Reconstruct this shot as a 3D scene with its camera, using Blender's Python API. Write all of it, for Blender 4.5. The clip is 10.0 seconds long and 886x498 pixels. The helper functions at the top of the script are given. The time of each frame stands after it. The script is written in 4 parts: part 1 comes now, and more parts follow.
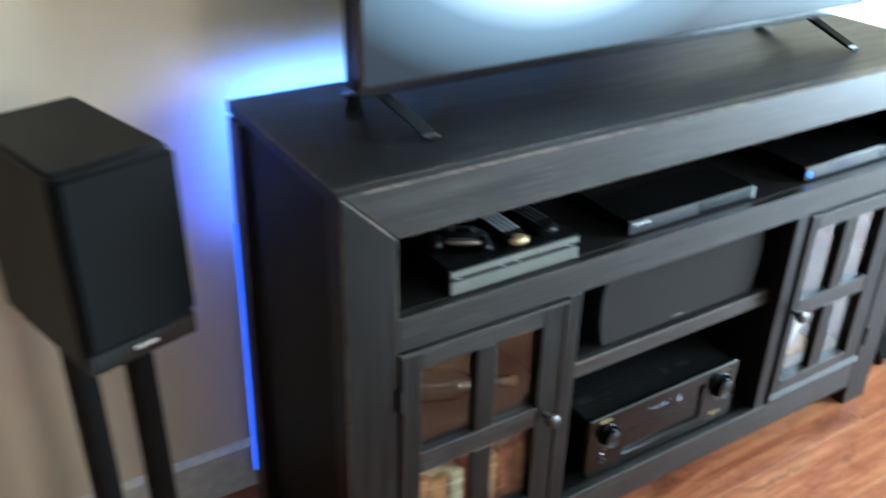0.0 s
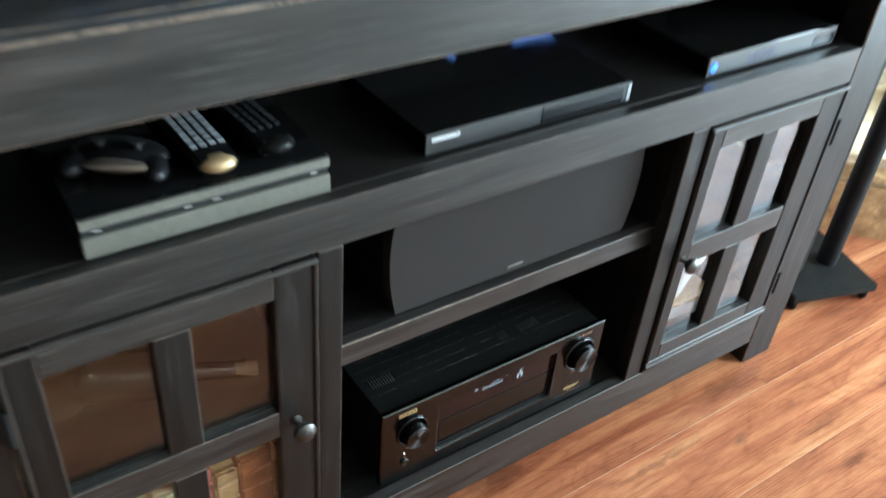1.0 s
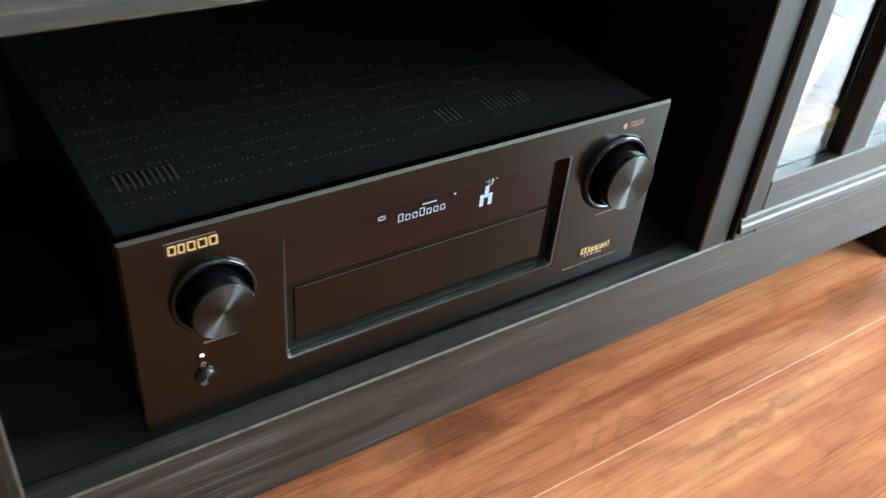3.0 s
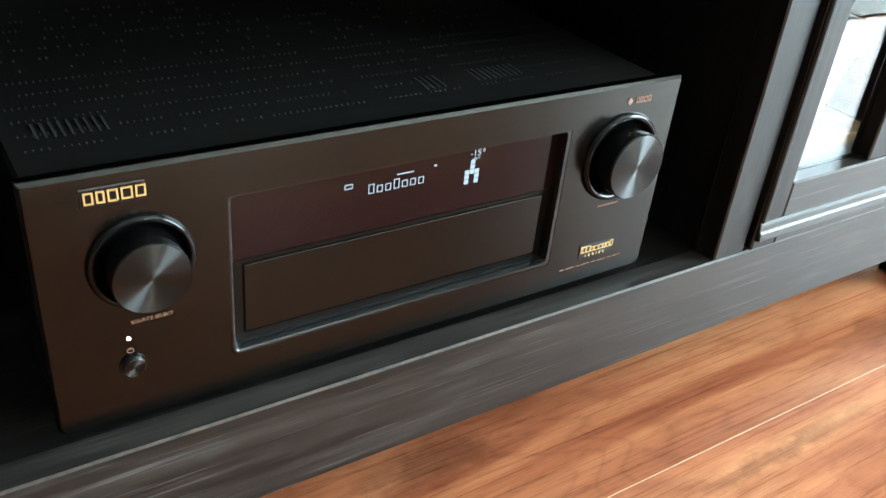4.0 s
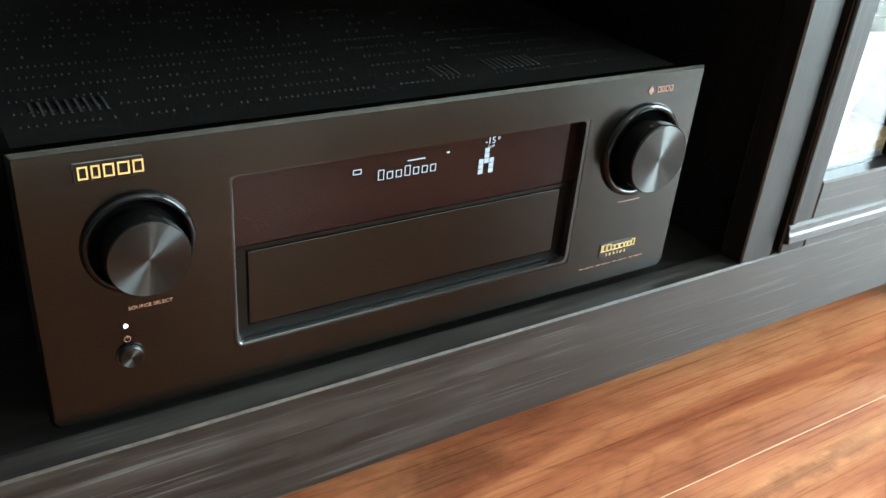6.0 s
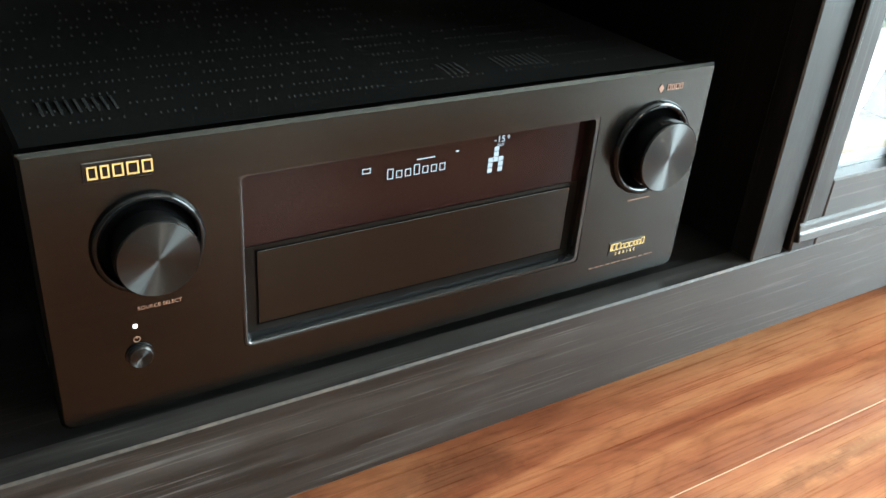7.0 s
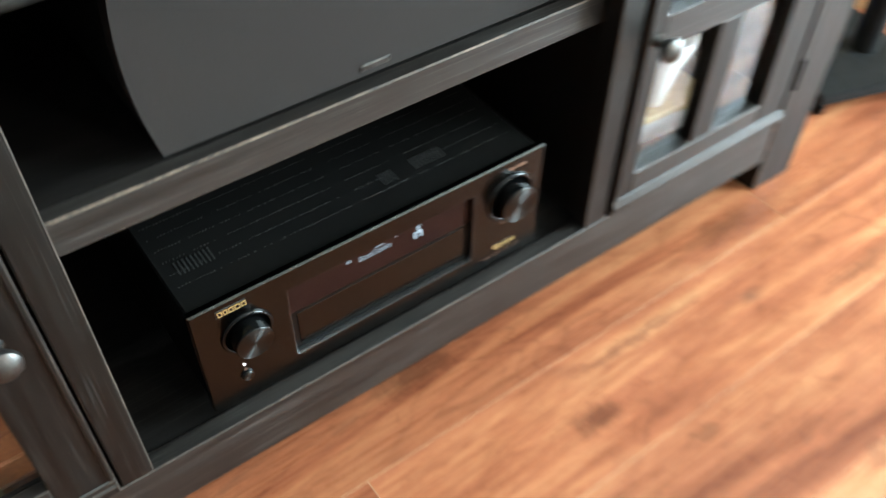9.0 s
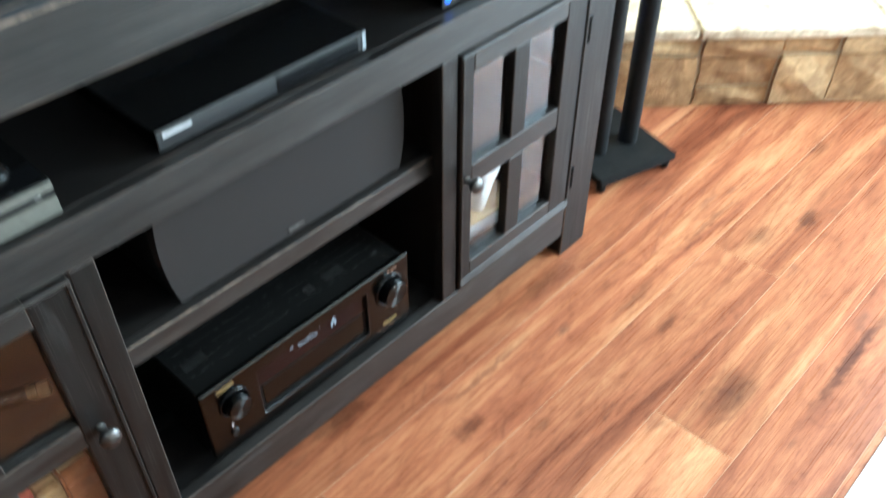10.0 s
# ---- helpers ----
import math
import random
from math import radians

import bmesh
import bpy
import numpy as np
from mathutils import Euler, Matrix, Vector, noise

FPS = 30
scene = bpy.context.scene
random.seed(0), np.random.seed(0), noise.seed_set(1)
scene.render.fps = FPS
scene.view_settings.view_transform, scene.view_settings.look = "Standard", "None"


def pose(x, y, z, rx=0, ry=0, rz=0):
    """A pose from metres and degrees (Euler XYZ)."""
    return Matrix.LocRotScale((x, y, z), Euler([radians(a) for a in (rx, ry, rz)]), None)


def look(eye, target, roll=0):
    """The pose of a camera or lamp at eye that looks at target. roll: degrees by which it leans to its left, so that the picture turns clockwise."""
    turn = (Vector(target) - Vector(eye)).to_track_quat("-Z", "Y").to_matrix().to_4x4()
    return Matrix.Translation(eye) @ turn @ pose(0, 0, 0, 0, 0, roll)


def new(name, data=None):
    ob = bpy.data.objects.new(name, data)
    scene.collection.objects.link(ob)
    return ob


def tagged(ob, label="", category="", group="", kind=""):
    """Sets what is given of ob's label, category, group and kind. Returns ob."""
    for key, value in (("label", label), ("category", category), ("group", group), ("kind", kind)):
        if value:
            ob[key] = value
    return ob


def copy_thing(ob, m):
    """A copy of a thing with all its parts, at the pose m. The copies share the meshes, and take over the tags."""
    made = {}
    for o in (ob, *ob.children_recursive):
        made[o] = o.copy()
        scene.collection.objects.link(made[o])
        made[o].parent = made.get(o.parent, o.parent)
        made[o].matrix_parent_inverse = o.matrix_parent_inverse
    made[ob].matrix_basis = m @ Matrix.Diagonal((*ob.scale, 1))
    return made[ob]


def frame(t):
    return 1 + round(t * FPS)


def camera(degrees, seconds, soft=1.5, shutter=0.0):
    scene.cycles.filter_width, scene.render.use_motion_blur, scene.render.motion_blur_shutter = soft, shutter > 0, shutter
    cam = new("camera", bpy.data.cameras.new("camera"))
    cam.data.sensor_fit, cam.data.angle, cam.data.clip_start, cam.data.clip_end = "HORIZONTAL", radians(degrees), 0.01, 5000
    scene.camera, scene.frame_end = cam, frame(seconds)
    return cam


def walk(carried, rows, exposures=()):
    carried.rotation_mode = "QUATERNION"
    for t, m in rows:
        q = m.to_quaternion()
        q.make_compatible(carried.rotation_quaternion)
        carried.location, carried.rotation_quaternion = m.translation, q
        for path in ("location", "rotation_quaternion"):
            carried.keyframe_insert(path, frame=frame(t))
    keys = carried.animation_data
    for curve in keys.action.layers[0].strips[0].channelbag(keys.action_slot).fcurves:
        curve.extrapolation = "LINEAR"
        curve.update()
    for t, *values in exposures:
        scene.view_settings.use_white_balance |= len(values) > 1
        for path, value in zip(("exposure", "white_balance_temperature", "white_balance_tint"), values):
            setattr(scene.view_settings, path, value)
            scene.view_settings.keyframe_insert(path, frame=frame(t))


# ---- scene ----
cam = camera(53.6, 10.0, shutter=0.7)
EXPOSURES = [(0.0, -0.03, 5650, 10), (0.5, -0.20, 5850, 10), (1.0, 0.10, 6000, 10), (1.5, 0.06, 6250, 10), (2.0, 0.14, 6300, 10), (2.5, 0.38, 6250, 10), (3.0, 0.44, 6250, 10),
             (5.0, 0.42, 6400, 10), (7.5, 0.46, 6500, 10), (8.5, 0.56, 6500, 10), (9.5, 0.18, 6050, 10), (10.0, 0.14, 5850, 10)]
PATH = [
    (0, (-0.988, -0.987, 1.455), (-0.057, 0.495, 0.487), 1.2),
    (0.2, (-0.895, -0.946, 1.414), (0.078, 0.491, 0.421), 1.4),
    (0.4, (-0.753, -0.88, 1.371), (0.234, 0.516, 0.336), 2.4),
    (0.5, (-0.7, -0.857, 1.352), (0.306, 0.516, 0.303), 3.4),
    (0.8, (-0.529, -0.75, 1.29), (0.465, 0.549, 0.139), 5.5),
    (1, (-0.463, -0.693, 1.233), (0.515, 0.583, 0.044), 5.5),
    (1.5, (-0.312, -0.572, 1.086), (0.607, 0.635, -0.217), 4.9),
    (2, (-0.16, -0.504, 0.901), (0.716, 0.65, -0.478), 6.7),
    (2.5, (-0.104, -0.437, 0.699), (0.8, 0.775, -0.61), 6.1),
    (3, (-0.075, -0.388, 0.596), (0.885, 0.904, -0.592), 6.0),
    (4.5, (-0.026, -0.371, 0.477), (0.972, 1.042, -0.527), 6.0),
    (5, (-0.022, -0.37, 0.47), (0.975, 1.062, -0.507), 5.7),
    (5.5, (-0.025, -0.372, 0.461), (0.961, 1.077, -0.503), 5.3),
    (7, (-0.027, -0.369, 0.46), (0.937, 1.091, -0.511), 4.8),
    (7.5, (-0.026, -0.365, 0.458), (0.927, 1.097, -0.519), 4.4),
    (8, (-0.028, -0.373, 0.472), (0.907, 1.079, -0.536), 4.0),
    (8.5, (-0.064, -0.406, 0.637), (0.851, 0.895, -0.575), 3.8),
    (9, (-0.109, -0.515, 0.923), (0.719, 0.58, -0.531), 1.1),
    (9.5, (-0.2, -0.682, 1.155), (0.727, 0.301, -0.319), -0.5),
    (9.8, (-0.285, -0.744, 1.264), (0.732, 0.237, -0.15), 0.2),
    (10, (-0.33, -0.78, 1.317), (0.747, 0.228, -0.033), -0.1),
]
walk(cam, [(t, look(eye, target, roll)) for t, eye, target, roll in PATH], exposures=EXPOSURES)

# ---- light ----
world = bpy.data.worlds.new("world")
world.use_nodes = True
scene.world = world
sky = world.node_tree.nodes.new("ShaderNodeTexSky")
sky.sky_type, sky.sun_disc = "NISHITA", False
sky.sun_elevation, sky.sun_rotation = radians(40), radians(140)
world.node_tree.links.new(sky.outputs[0], world.node_tree.nodes["Background"].inputs[0])
world.node_tree.nodes["Background"].inputs[1].default_value = 0.1


def window_light(name, m, width, height, watts, colour):
    """An area lamp in a window's opening, for the light that enters there."""
    data = bpy.data.lights.new(name, "AREA")
    data.shape, data.size, data.size_y, data.energy, data.color = "RECTANGLE", width, height, watts, colour
    ob = new(name, data)
    ob.matrix_world = m
    return ob


window_light("daylight_east", look((2.97, -1.725, 1.15), (0, -1.725, 1.0)), 1.85, 2.0, 490, (0.70, 0.92, 1.0))
# Stands for unseen warm ceiling lamps, set in an added window.
window_light("daylight_south", look((1.6, -3.97, 1.6), (0.6, 0, 0.9)), 0.66, 0.66, 40, (1.0, 0.93, 0.83))

# ---- materials ----


def node(nt, kind, **values):
    n = nt.nodes.new(kind)
    for key, value in values.items():
        n.inputs[key.replace("_", " ")].default_value = value
    return n


def plain(name, colour, rough=0.5, metal=0.0, coat=0.0, emit=0.0, spec=0.5):
    m = bpy.data.materials.new(name)
    m.use_nodes = True
    b = m.node_tree.nodes["Principled BSDF"]
    b.inputs["Base Color"].default_value = (*colour, 1)
    b.inputs["Roughness"].default_value, b.inputs["Metallic"].default_value = rough, metal
    b.inputs["Coat Weight"].default_value = coat
    b.inputs["Specular IOR Level"].default_value = spec
    if emit:
        b.inputs["Base Color"].default_value = (*(c * 0.05 for c in colour), 1)
        b.inputs["Emission Color"].default_value, b.inputs["Emission Strength"].default_value = (*colour, 1), emit
    return m


def ramp(nt, source, stops):
    r = nt.nodes.new("ShaderNodeValToRGB")
    while len(r.color_ramp.elements) < len(stops):
        r.color_ramp.elements.new(0.5)
    for e, (at, c) in zip(r.color_ramp.elements, stops):
        e.position, e.color = at, (*c, 1)
    nt.links.new(source, r.inputs[0])
    return r.outputs[0]


def mix(nt, kind, a, b, factor):
    n = nt.nodes.new("ShaderNodeMix")
    n.data_type, n.blend_type = "RGBA", kind
    for slot, value in ((0, factor), (6, a), (7, b)):
        if isinstance(value, (int, float)):
            n.inputs[slot].default_value = value
        elif isinstance(value, tuple):
            n.inputs[slot].default_value = (*value, 1)
        else:
            nt.links.new(value, n.inputs[slot])
    return n.outputs[2]


def coords(nt, scale, shift=0.0):
    """Object coordinates, stretched; shift: how far each object's pattern is moved by its random number."""
    tc, mp = nt.nodes.new("ShaderNodeTexCoord"), nt.nodes.new("ShaderNodeMapping")
    mp.inputs["Scale"].default_value = scale
    nt.links.new(tc.outputs["Object"], mp.inputs["Vector"])
    if shift:
        info, mul = nt.nodes.new("ShaderNodeObjectInfo"), nt.nodes.new("ShaderNodeMath")
        mul.operation = "MULTIPLY"
        mul.inputs[1].default_value = shift
        nt.links.new(info.outputs["Random"], mul.inputs[0])
        nt.links.new(mul.outputs[0], mp.inputs["Location"])
    return mp.outputs[0]


def noise_tex(nt, vector, scale, detail=6.0, rough=0.6, distort=0.0):
    n = node(nt, "ShaderNodeTexNoise", Scale=scale, Detail=detail, Roughness=rough, Distortion=distort)
    nt.links.new(vector, n.inputs["Vector"])
    return n.outputs["Fac"]


def bump(nt, b, height, strength, distance=0.001):
    n = node(nt, "ShaderNodeBump", Strength=strength, Distance=distance)
    nt.links.new(height, n.inputs["Height"])
    nt.links.new(n.outputs[0], b.inputs["Normal"])


def stained_wood(name, along, dark=(0.0046, 0.0040, 0.0037), light=(0.0130, 0.0115, 0.0105), rough=0.36, rubbed=0.46):
    """Black-stained wood, brushed so that the grain shows, the grain along x or z."""
    m = plain(name, dark, rough)
    nt, b = m.node_tree, m.node_tree.nodes["Principled BSDF"]
    stretch = {"x": (3, 60, 60), "z": (60, 60, 3), "y": (60, 3, 60)}[along]
    grain = noise_tex(nt, coords(nt, stretch, 7.0), 1.0, 8, 0.7, 0.3)
    broad = noise_tex(nt, coords(nt, tuple(v * 0.12 for v in stretch), 5.0), 1.0, 3, 0.5)
    scratch = noise_tex(nt, coords(nt, tuple(v * (2.4 if v < 10 else 4.0) for v in stretch), 9.0), 1.0, 4, 0.65)
    hair = noise_tex(nt, coords(nt, tuple(8 if v < 10 else 620 for v in stretch), 3.0), 1.0, 3, 0.6)
    patch = noise_tex(nt, coords(nt, (9, 9, 9), 13.0), 1.0, 3, 0.6)
    c = ramp(nt, grain, [(0.38, dark), (0.72, light)])
    c = mix(nt, "MULTIPLY", c, ramp(nt, broad, [(0.3, (0.55, 0.55, 0.55)), (0.7, (1.3, 1.25, 1.2))]), 1.0)
    c = mix(nt, "MIX", c, (0.11, 0.095, 0.085), ramp(nt, scratch, [(0.62, (0, 0, 0)), (0.78, (0.22, 0.22, 0.22))]))
    rub = mix(nt, "MULTIPLY", ramp(nt, hair, [(0.57, (0, 0, 0)), (0.66, (rubbed, rubbed, rubbed))]), ramp(nt, patch, [(0.38, (0.06, 0.06, 0.06)), (0.62, (1, 1, 1))]), 1.0)
    c = mix(nt, "MIX", c, (0.105, 0.098, 0.090), rub)
    smear = noise_tex(nt, coords(nt, tuple(5 if v < 10 else 22 for v in stretch), 17.0), 1.0, 4, 0.6, 0.6)
    c = mix(nt, "MIX", c, (0.075, 0.072, 0.070), ramp(nt, smear, [(0.60, (0, 0, 0)), (0.80, (0.30, 0.30, 0.30))]))
    nt.links.new(c, b.inputs["Base Color"])
    nt.links.new(ramp(nt, grain, [(0.3, (rough - 0.06,) * 3), (0.7, (rough + 0.14,) * 3)]), b.inputs["Roughness"])
    bump(nt, b, grain, 0.22, 0.0008)
    return m


def worn_edge(name, wear=1.0):
    """Rubbed-through edges: brown wood under the black stain; less wear leaves more of the stain."""
    m = plain(name, (0.12, 0.08, 0.055), 0.45)
    nt, b = m.node_tree, m.node_tree.nodes["Principled BSDF"]
    n, rub = noise_tex(nt, coords(nt, (60, 60, 60), 5.0), 1.0, 8, 0.75), noise_tex(nt, coords(nt, (9, 9, 9), 8.0), 1.0, 4, 0.6)
    c = ramp(nt, n, [(0.34, (0.016, 0.014, 0.012)), (0.58, (0.17, 0.122, 0.090))])
    c = mix(nt, "MIX", (0.016, 0.014, 0.013), c, ramp(nt, rub, [(0.36, (0.25 * wear, 0.25 * wear, 0.25 * wear)), (0.52 + 0.12 * (1 - wear), (wear, wear, wear))]))
    nt.links.new(c, b.inputs["Base Color"])
    nt.links.new(ramp(nt, n, [(0.35, (0.38,) * 3), (0.65, (0.6,) * 3)]), b.inputs["Roughness"])
    bump(nt, b, n, 0.5, 0.0012)
    return m


KNOTS = [  # x, y, half length, half width, depth of colour
    (1.362, -0.345, 0.045, 0.016, 0.80), (1.240, -0.291, 0.045, 0.026, 0.40), (0.792, -0.471, 0.075, 0.034, 0.62), (0.402, -0.159, 0.034, 0.020, 0.62), (0.890, -0.193, 0.085, 0.013, 0.50),
    (0.645, -0.398, 0.028, 0.020, 0.45), (0.870, -0.285, 0.035, 0.009, 0.45), (0.262, 0.027, 0.060, 0.024, 0.70), (0.805, -0.028, 0.075, 0.022, 0.50), (1.040, -0.599, 0.170, 0.012, 0.85),
    (0.530, -0.098, 0.120, 0.009, 0.50), (1.190, -0.183, 0.130, 0.009, 0.45), (0.490, -0.255, 0.022, 0.010, 0.40), (1.650, -0.233, 0.050, 0.018, 0.45)]


def knot_mask(nt):
    """Where the dark knots and mineral streaks of the planks lie, with ragged outlines."""
    geo, add = nt.nodes.new("ShaderNodeNewGeometry"), nt.nodes.new("ShaderNodeVectorMath")
    warp = node(nt, "ShaderNodeTexNoise", Scale=26.0, Detail=6.0, Roughness=0.7)
    nt.links.new(geo.outputs["Position"], warp.inputs["Vector"])
    add.operation = "MULTIPLY_ADD"
    add.inputs[1].default_value = (0.10, 0.045, 0.0)
    nt.links.new(warp.outputs["Color"], add.inputs[0])
    nt.links.new(geo.outputs["Position"], add.inputs[2])
    total = None
    for x, y, a, b, depth in KNOTS:
        mp, length, fade = nt.nodes.new("ShaderNodeMapping"), nt.nodes.new("ShaderNodeVectorMath"), nt.nodes.new("ShaderNodeMapRange")
        mp.inputs["Scale"].default_value = (1 / a, 1 / b, 0)
        mp.inputs["Location"].default_value = (-(x + 0.05) / a, -(y + 0.0225) / b, 0)
        length.operation = "LENGTH"
        fade.interpolation_type = "SMOOTHSTEP"
        for slot, value in ((1, 0.25), (2, 1.45), (3, depth), (4, 0.0)):
            fade.inputs[slot].default_value = value
        nt.links.new(add.outputs[0], mp.inputs["Vector"])
        nt.links.new(mp.outputs[0], length.inputs[0])
        nt.links.new(length.outputs["Value"], fade.inputs[0])
        if total is None:
            total = fade.outputs[0]
        else:
            top = nt.nodes.new("ShaderNodeMath")
            top.operation = "MAXIMUM"
            nt.links.new(total, top.inputs[0])
            nt.links.new(fade.outputs[0], top.inputs[1])
            total = top.outputs[0]
    return total


def plank_wood(name, tone):
    """Laminate planks: red-brown, in long bands along x, with looped grain, dark knots and pale sapwood."""
    m = plain(name, (0.3, 0.1, 0.04), 0.3, spec=0.20)
    nt, b = m.node_tree, m.node_tree.nodes["Principled BSDF"]
    band = noise_tex(nt, coords(nt, (1.1, 11, 11), 60.0), 1.0, 9, 0.60, 1.3)
    loops = noise_tex(nt, coords(nt, (1.5, 6.5, 6.5), 45.0), 1.0, 2, 0.45, 0.8)
    fine = noise_tex(nt, coords(nt, (5, 380, 60), 40.0), 1.0, 4, 0.6, 0.1)
    knots = noise_tex(nt, coords(nt, (4.5, 9.5, 9), 71.0), 1.0, 5, 0.55, 0.7)
    rings, fold = nt.nodes.new("ShaderNodeMath"), nt.nodes.new("ShaderNodeMath")
    rings.operation, fold.operation = "MULTIPLY_ADD", "PINGPONG"
    nt.links.new(loops, rings.inputs[0])
    rings.inputs[1].default_value = 22.0
    nt.links.new(band, rings.inputs[2])
    nt.links.new(rings.outputs[0], fold.inputs[0])
    fold.inputs[1].default_value = 1.0
    streak = noise_tex(nt, coords(nt, (14, 40, 60), 83.0), 1.0, 8, 0.66, 1.1)
    c = ramp(nt, band, [(0.30, (0.18, 0.056, 0.027)), (0.41, (0.275, 0.094, 0.045)), (0.49, (0.340, 0.126, 0.059)), (0.57, (0.395, 0.164, 0.077)), (0.70, (0.51, 0.262, 0.128))])
    c = mix(nt, "MULTIPLY", c, ramp(nt, fold.outputs[0], [(0.0, (0.60, 0.52, 0.50)), (0.30, (1.0, 1.0, 1.0)), (1.0, (1.10, 1.10, 1.08))]), 0.34)
    c = mix(nt, "MULTIPLY", c, ramp(nt, fine, [(0.36, (0.74, 0.70, 0.68)), (0.58, (1.05, 1.05, 1.05))]), 0.55)
    pores = noise_tex(nt, coords(nt, (38, 900, 200), 31.0), 1.0, 3, 0.55)
    c = mix(nt, "MULTIPLY", c, ramp(nt, pores, [(0.34, (0.55, 0.46, 0.43)), (0.47, (1.0, 1.0, 1.0))]), 0.42)
    c = mix(nt, "MULTIPLY", c, ramp(nt, streak, [(0.33, (0.55, 0.44, 0.42)), (0.46, (0.95, 0.92, 0.90)), (0.66, (1.18, 1.22, 1.24))]), 0.48)
    c = mix(nt, "MIX", c, (0.055, 0.030, 0.026), ramp(nt, knots, [(0.63, (0, 0, 0)), (0.76, (0.6, 0.6, 0.6))]))
    heart = noise_tex(nt, coords(nt, (2.2, 17, 17), 97.0), 1.0, 7, 0.62, 1.2)
    c = mix(nt, "MULTIPLY", c, ramp(nt, heart, [(0.36, (0.58, 0.45, 0.41)), (0.50, (1.0, 0.98, 0.97)), (0.66, (1.10, 1.12, 1.12))]), 0.33)
    c = mix(nt, "MULTIPLY", c, tone, 1.0)
    spots = knot_mask(nt)
    c = mix(nt, "MULTIPLY", c, (0.20, 0.16, 0.19), spots)
    info = nt.nodes.new("ShaderNodeObjectInfo")
    c = mix(nt, "MULTIPLY", c, ramp(nt, info.outputs["Random"], [(0, (0.80, 0.75, 0.73)), (1, (1.20, 1.24, 1.24))]), 1.0)
    nt.links.new(c, b.inputs["Base Color"])
    nt.links.new(ramp(nt, fine, [(0.3, (0.25,) * 3), (0.7, (0.34,) * 3)]), b.inputs["Roughness"])
    bump(nt, b, fine, 0.15, 0.0004)
    return m


def mottled(name, dark, light, scale, rough=0.7, relief=0.3, distance=0.002, shift=11.0, stretch=(1, 1, 1), speckle=1.0):
    """A surface of two colours in uneven patches, with relief."""
    m = plain(name, light, rough)
    nt, b = m.node_tree, m.node_tree.nodes["Principled BSDF"]
    v = coords(nt, stretch, shift)
    n1, n2 = noise_tex(nt, v, scale, 6, 0.62), noise_tex(nt, v, scale * 7, 5, 0.6)
    c = ramp(nt, n1, [(0.33, dark), (0.67, light)])
    c = mix(nt, "MULTIPLY", c, ramp(nt, n2, [(0.3, (0.8, 0.8, 0.8)), (0.7, (1.08, 1.08, 1.08))]), speckle)
    nt.links.new(c, b.inputs["Base Color"])
    bump(nt, b, n2, relief, distance)
    return m


def stone_mat(name, a, b_, c_):
    """Split stone: each block with its own tone by its random number."""
    m = plain(name, a, 0.85)
    nt, b = m.node_tree, m.node_tree.nodes["Principled BSDF"]
    v = coords(nt, (1, 1, 1), 20.0)
    n1, n2 = noise_tex(nt, v, 17, 8, 0.68, 0.3), noise_tex(nt, v, 60, 6, 0.7)
    info = nt.nodes.new("ShaderNodeObjectInfo")
    c = ramp(nt, info.outputs["Random"], [(0.0, a), (0.5, b_), (1.0, c_)])
    c = mix(nt, "MULTIPLY", c, ramp(nt, n1, [(0.32, (0.50, 0.40, 0.32)), (0.62, (1.22, 1.2, 1.14))]), 1.0)
    c = mix(nt, "MULTIPLY", c, ramp(nt, n2, [(0.3, (0.72, 0.7, 0.66)), (0.7, (1.12, 1.12, 1.12))]), 1.0)
    nt.links.new(c, b.inputs["Base Color"])
    bump(nt, b, mix(nt, "ADD", n1, n2, 0.5), 1.0, 0.010)
    return m


def brushed(name, colour, rough, stretch, metal=0.6, contrast=0.1):
    """Brushed dark metal, the marks along the axis that is stretched least."""
    m = plain(name, colour, rough, metal)
    nt, b = m.node_tree, m.node_tree.nodes["Principled BSDF"]
    n = noise_tex(nt, coords(nt, stretch), 1.0, 4, 0.6)
    nt.links.new(ramp(nt, n, [(0.3, tuple(v * (1 - contrast) for v in colour)), (0.7, tuple(v * (1 + contrast) for v in colour))]), b.inputs["Base Color"])
    nt.links.new(ramp(nt, n, [(0.3, (rough - 0.03,) * 3), (0.7, (rough + 0.03,) * 3)]), b.inputs["Roughness"])
    bump(nt, b, n, 0.05, 0.0002)
    return m


def spun_metal(name, colour):
    """A turned metal disc that faces along y: its highlights spread in fans."""
    m = plain(name, colour, 0.38, 1.0)
    nt, b = m.node_tree, m.node_tree.nodes["Principled BSDF"]
    t = nt.nodes.new("ShaderNodeTangent")
    t.direction_type, t.axis = "RADIAL", "Y"
    b.inputs["Anisotropic"].default_value = 1.0
    b.inputs["Anisotropic Rotation"].default_value = 0.25
    nt.links.new(t.outputs[0], b.inputs["Tangent"])
    return m


def clear_glass(name, colour=(1, 1, 1), rough=0.0):
    m = plain(name, colour, rough)
    b = m.node_tree.nodes["Principled BSDF"]
    b.inputs["Transmission Weight"].default_value, b.inputs["IOR"].default_value = 1.0, 1.45
    return m


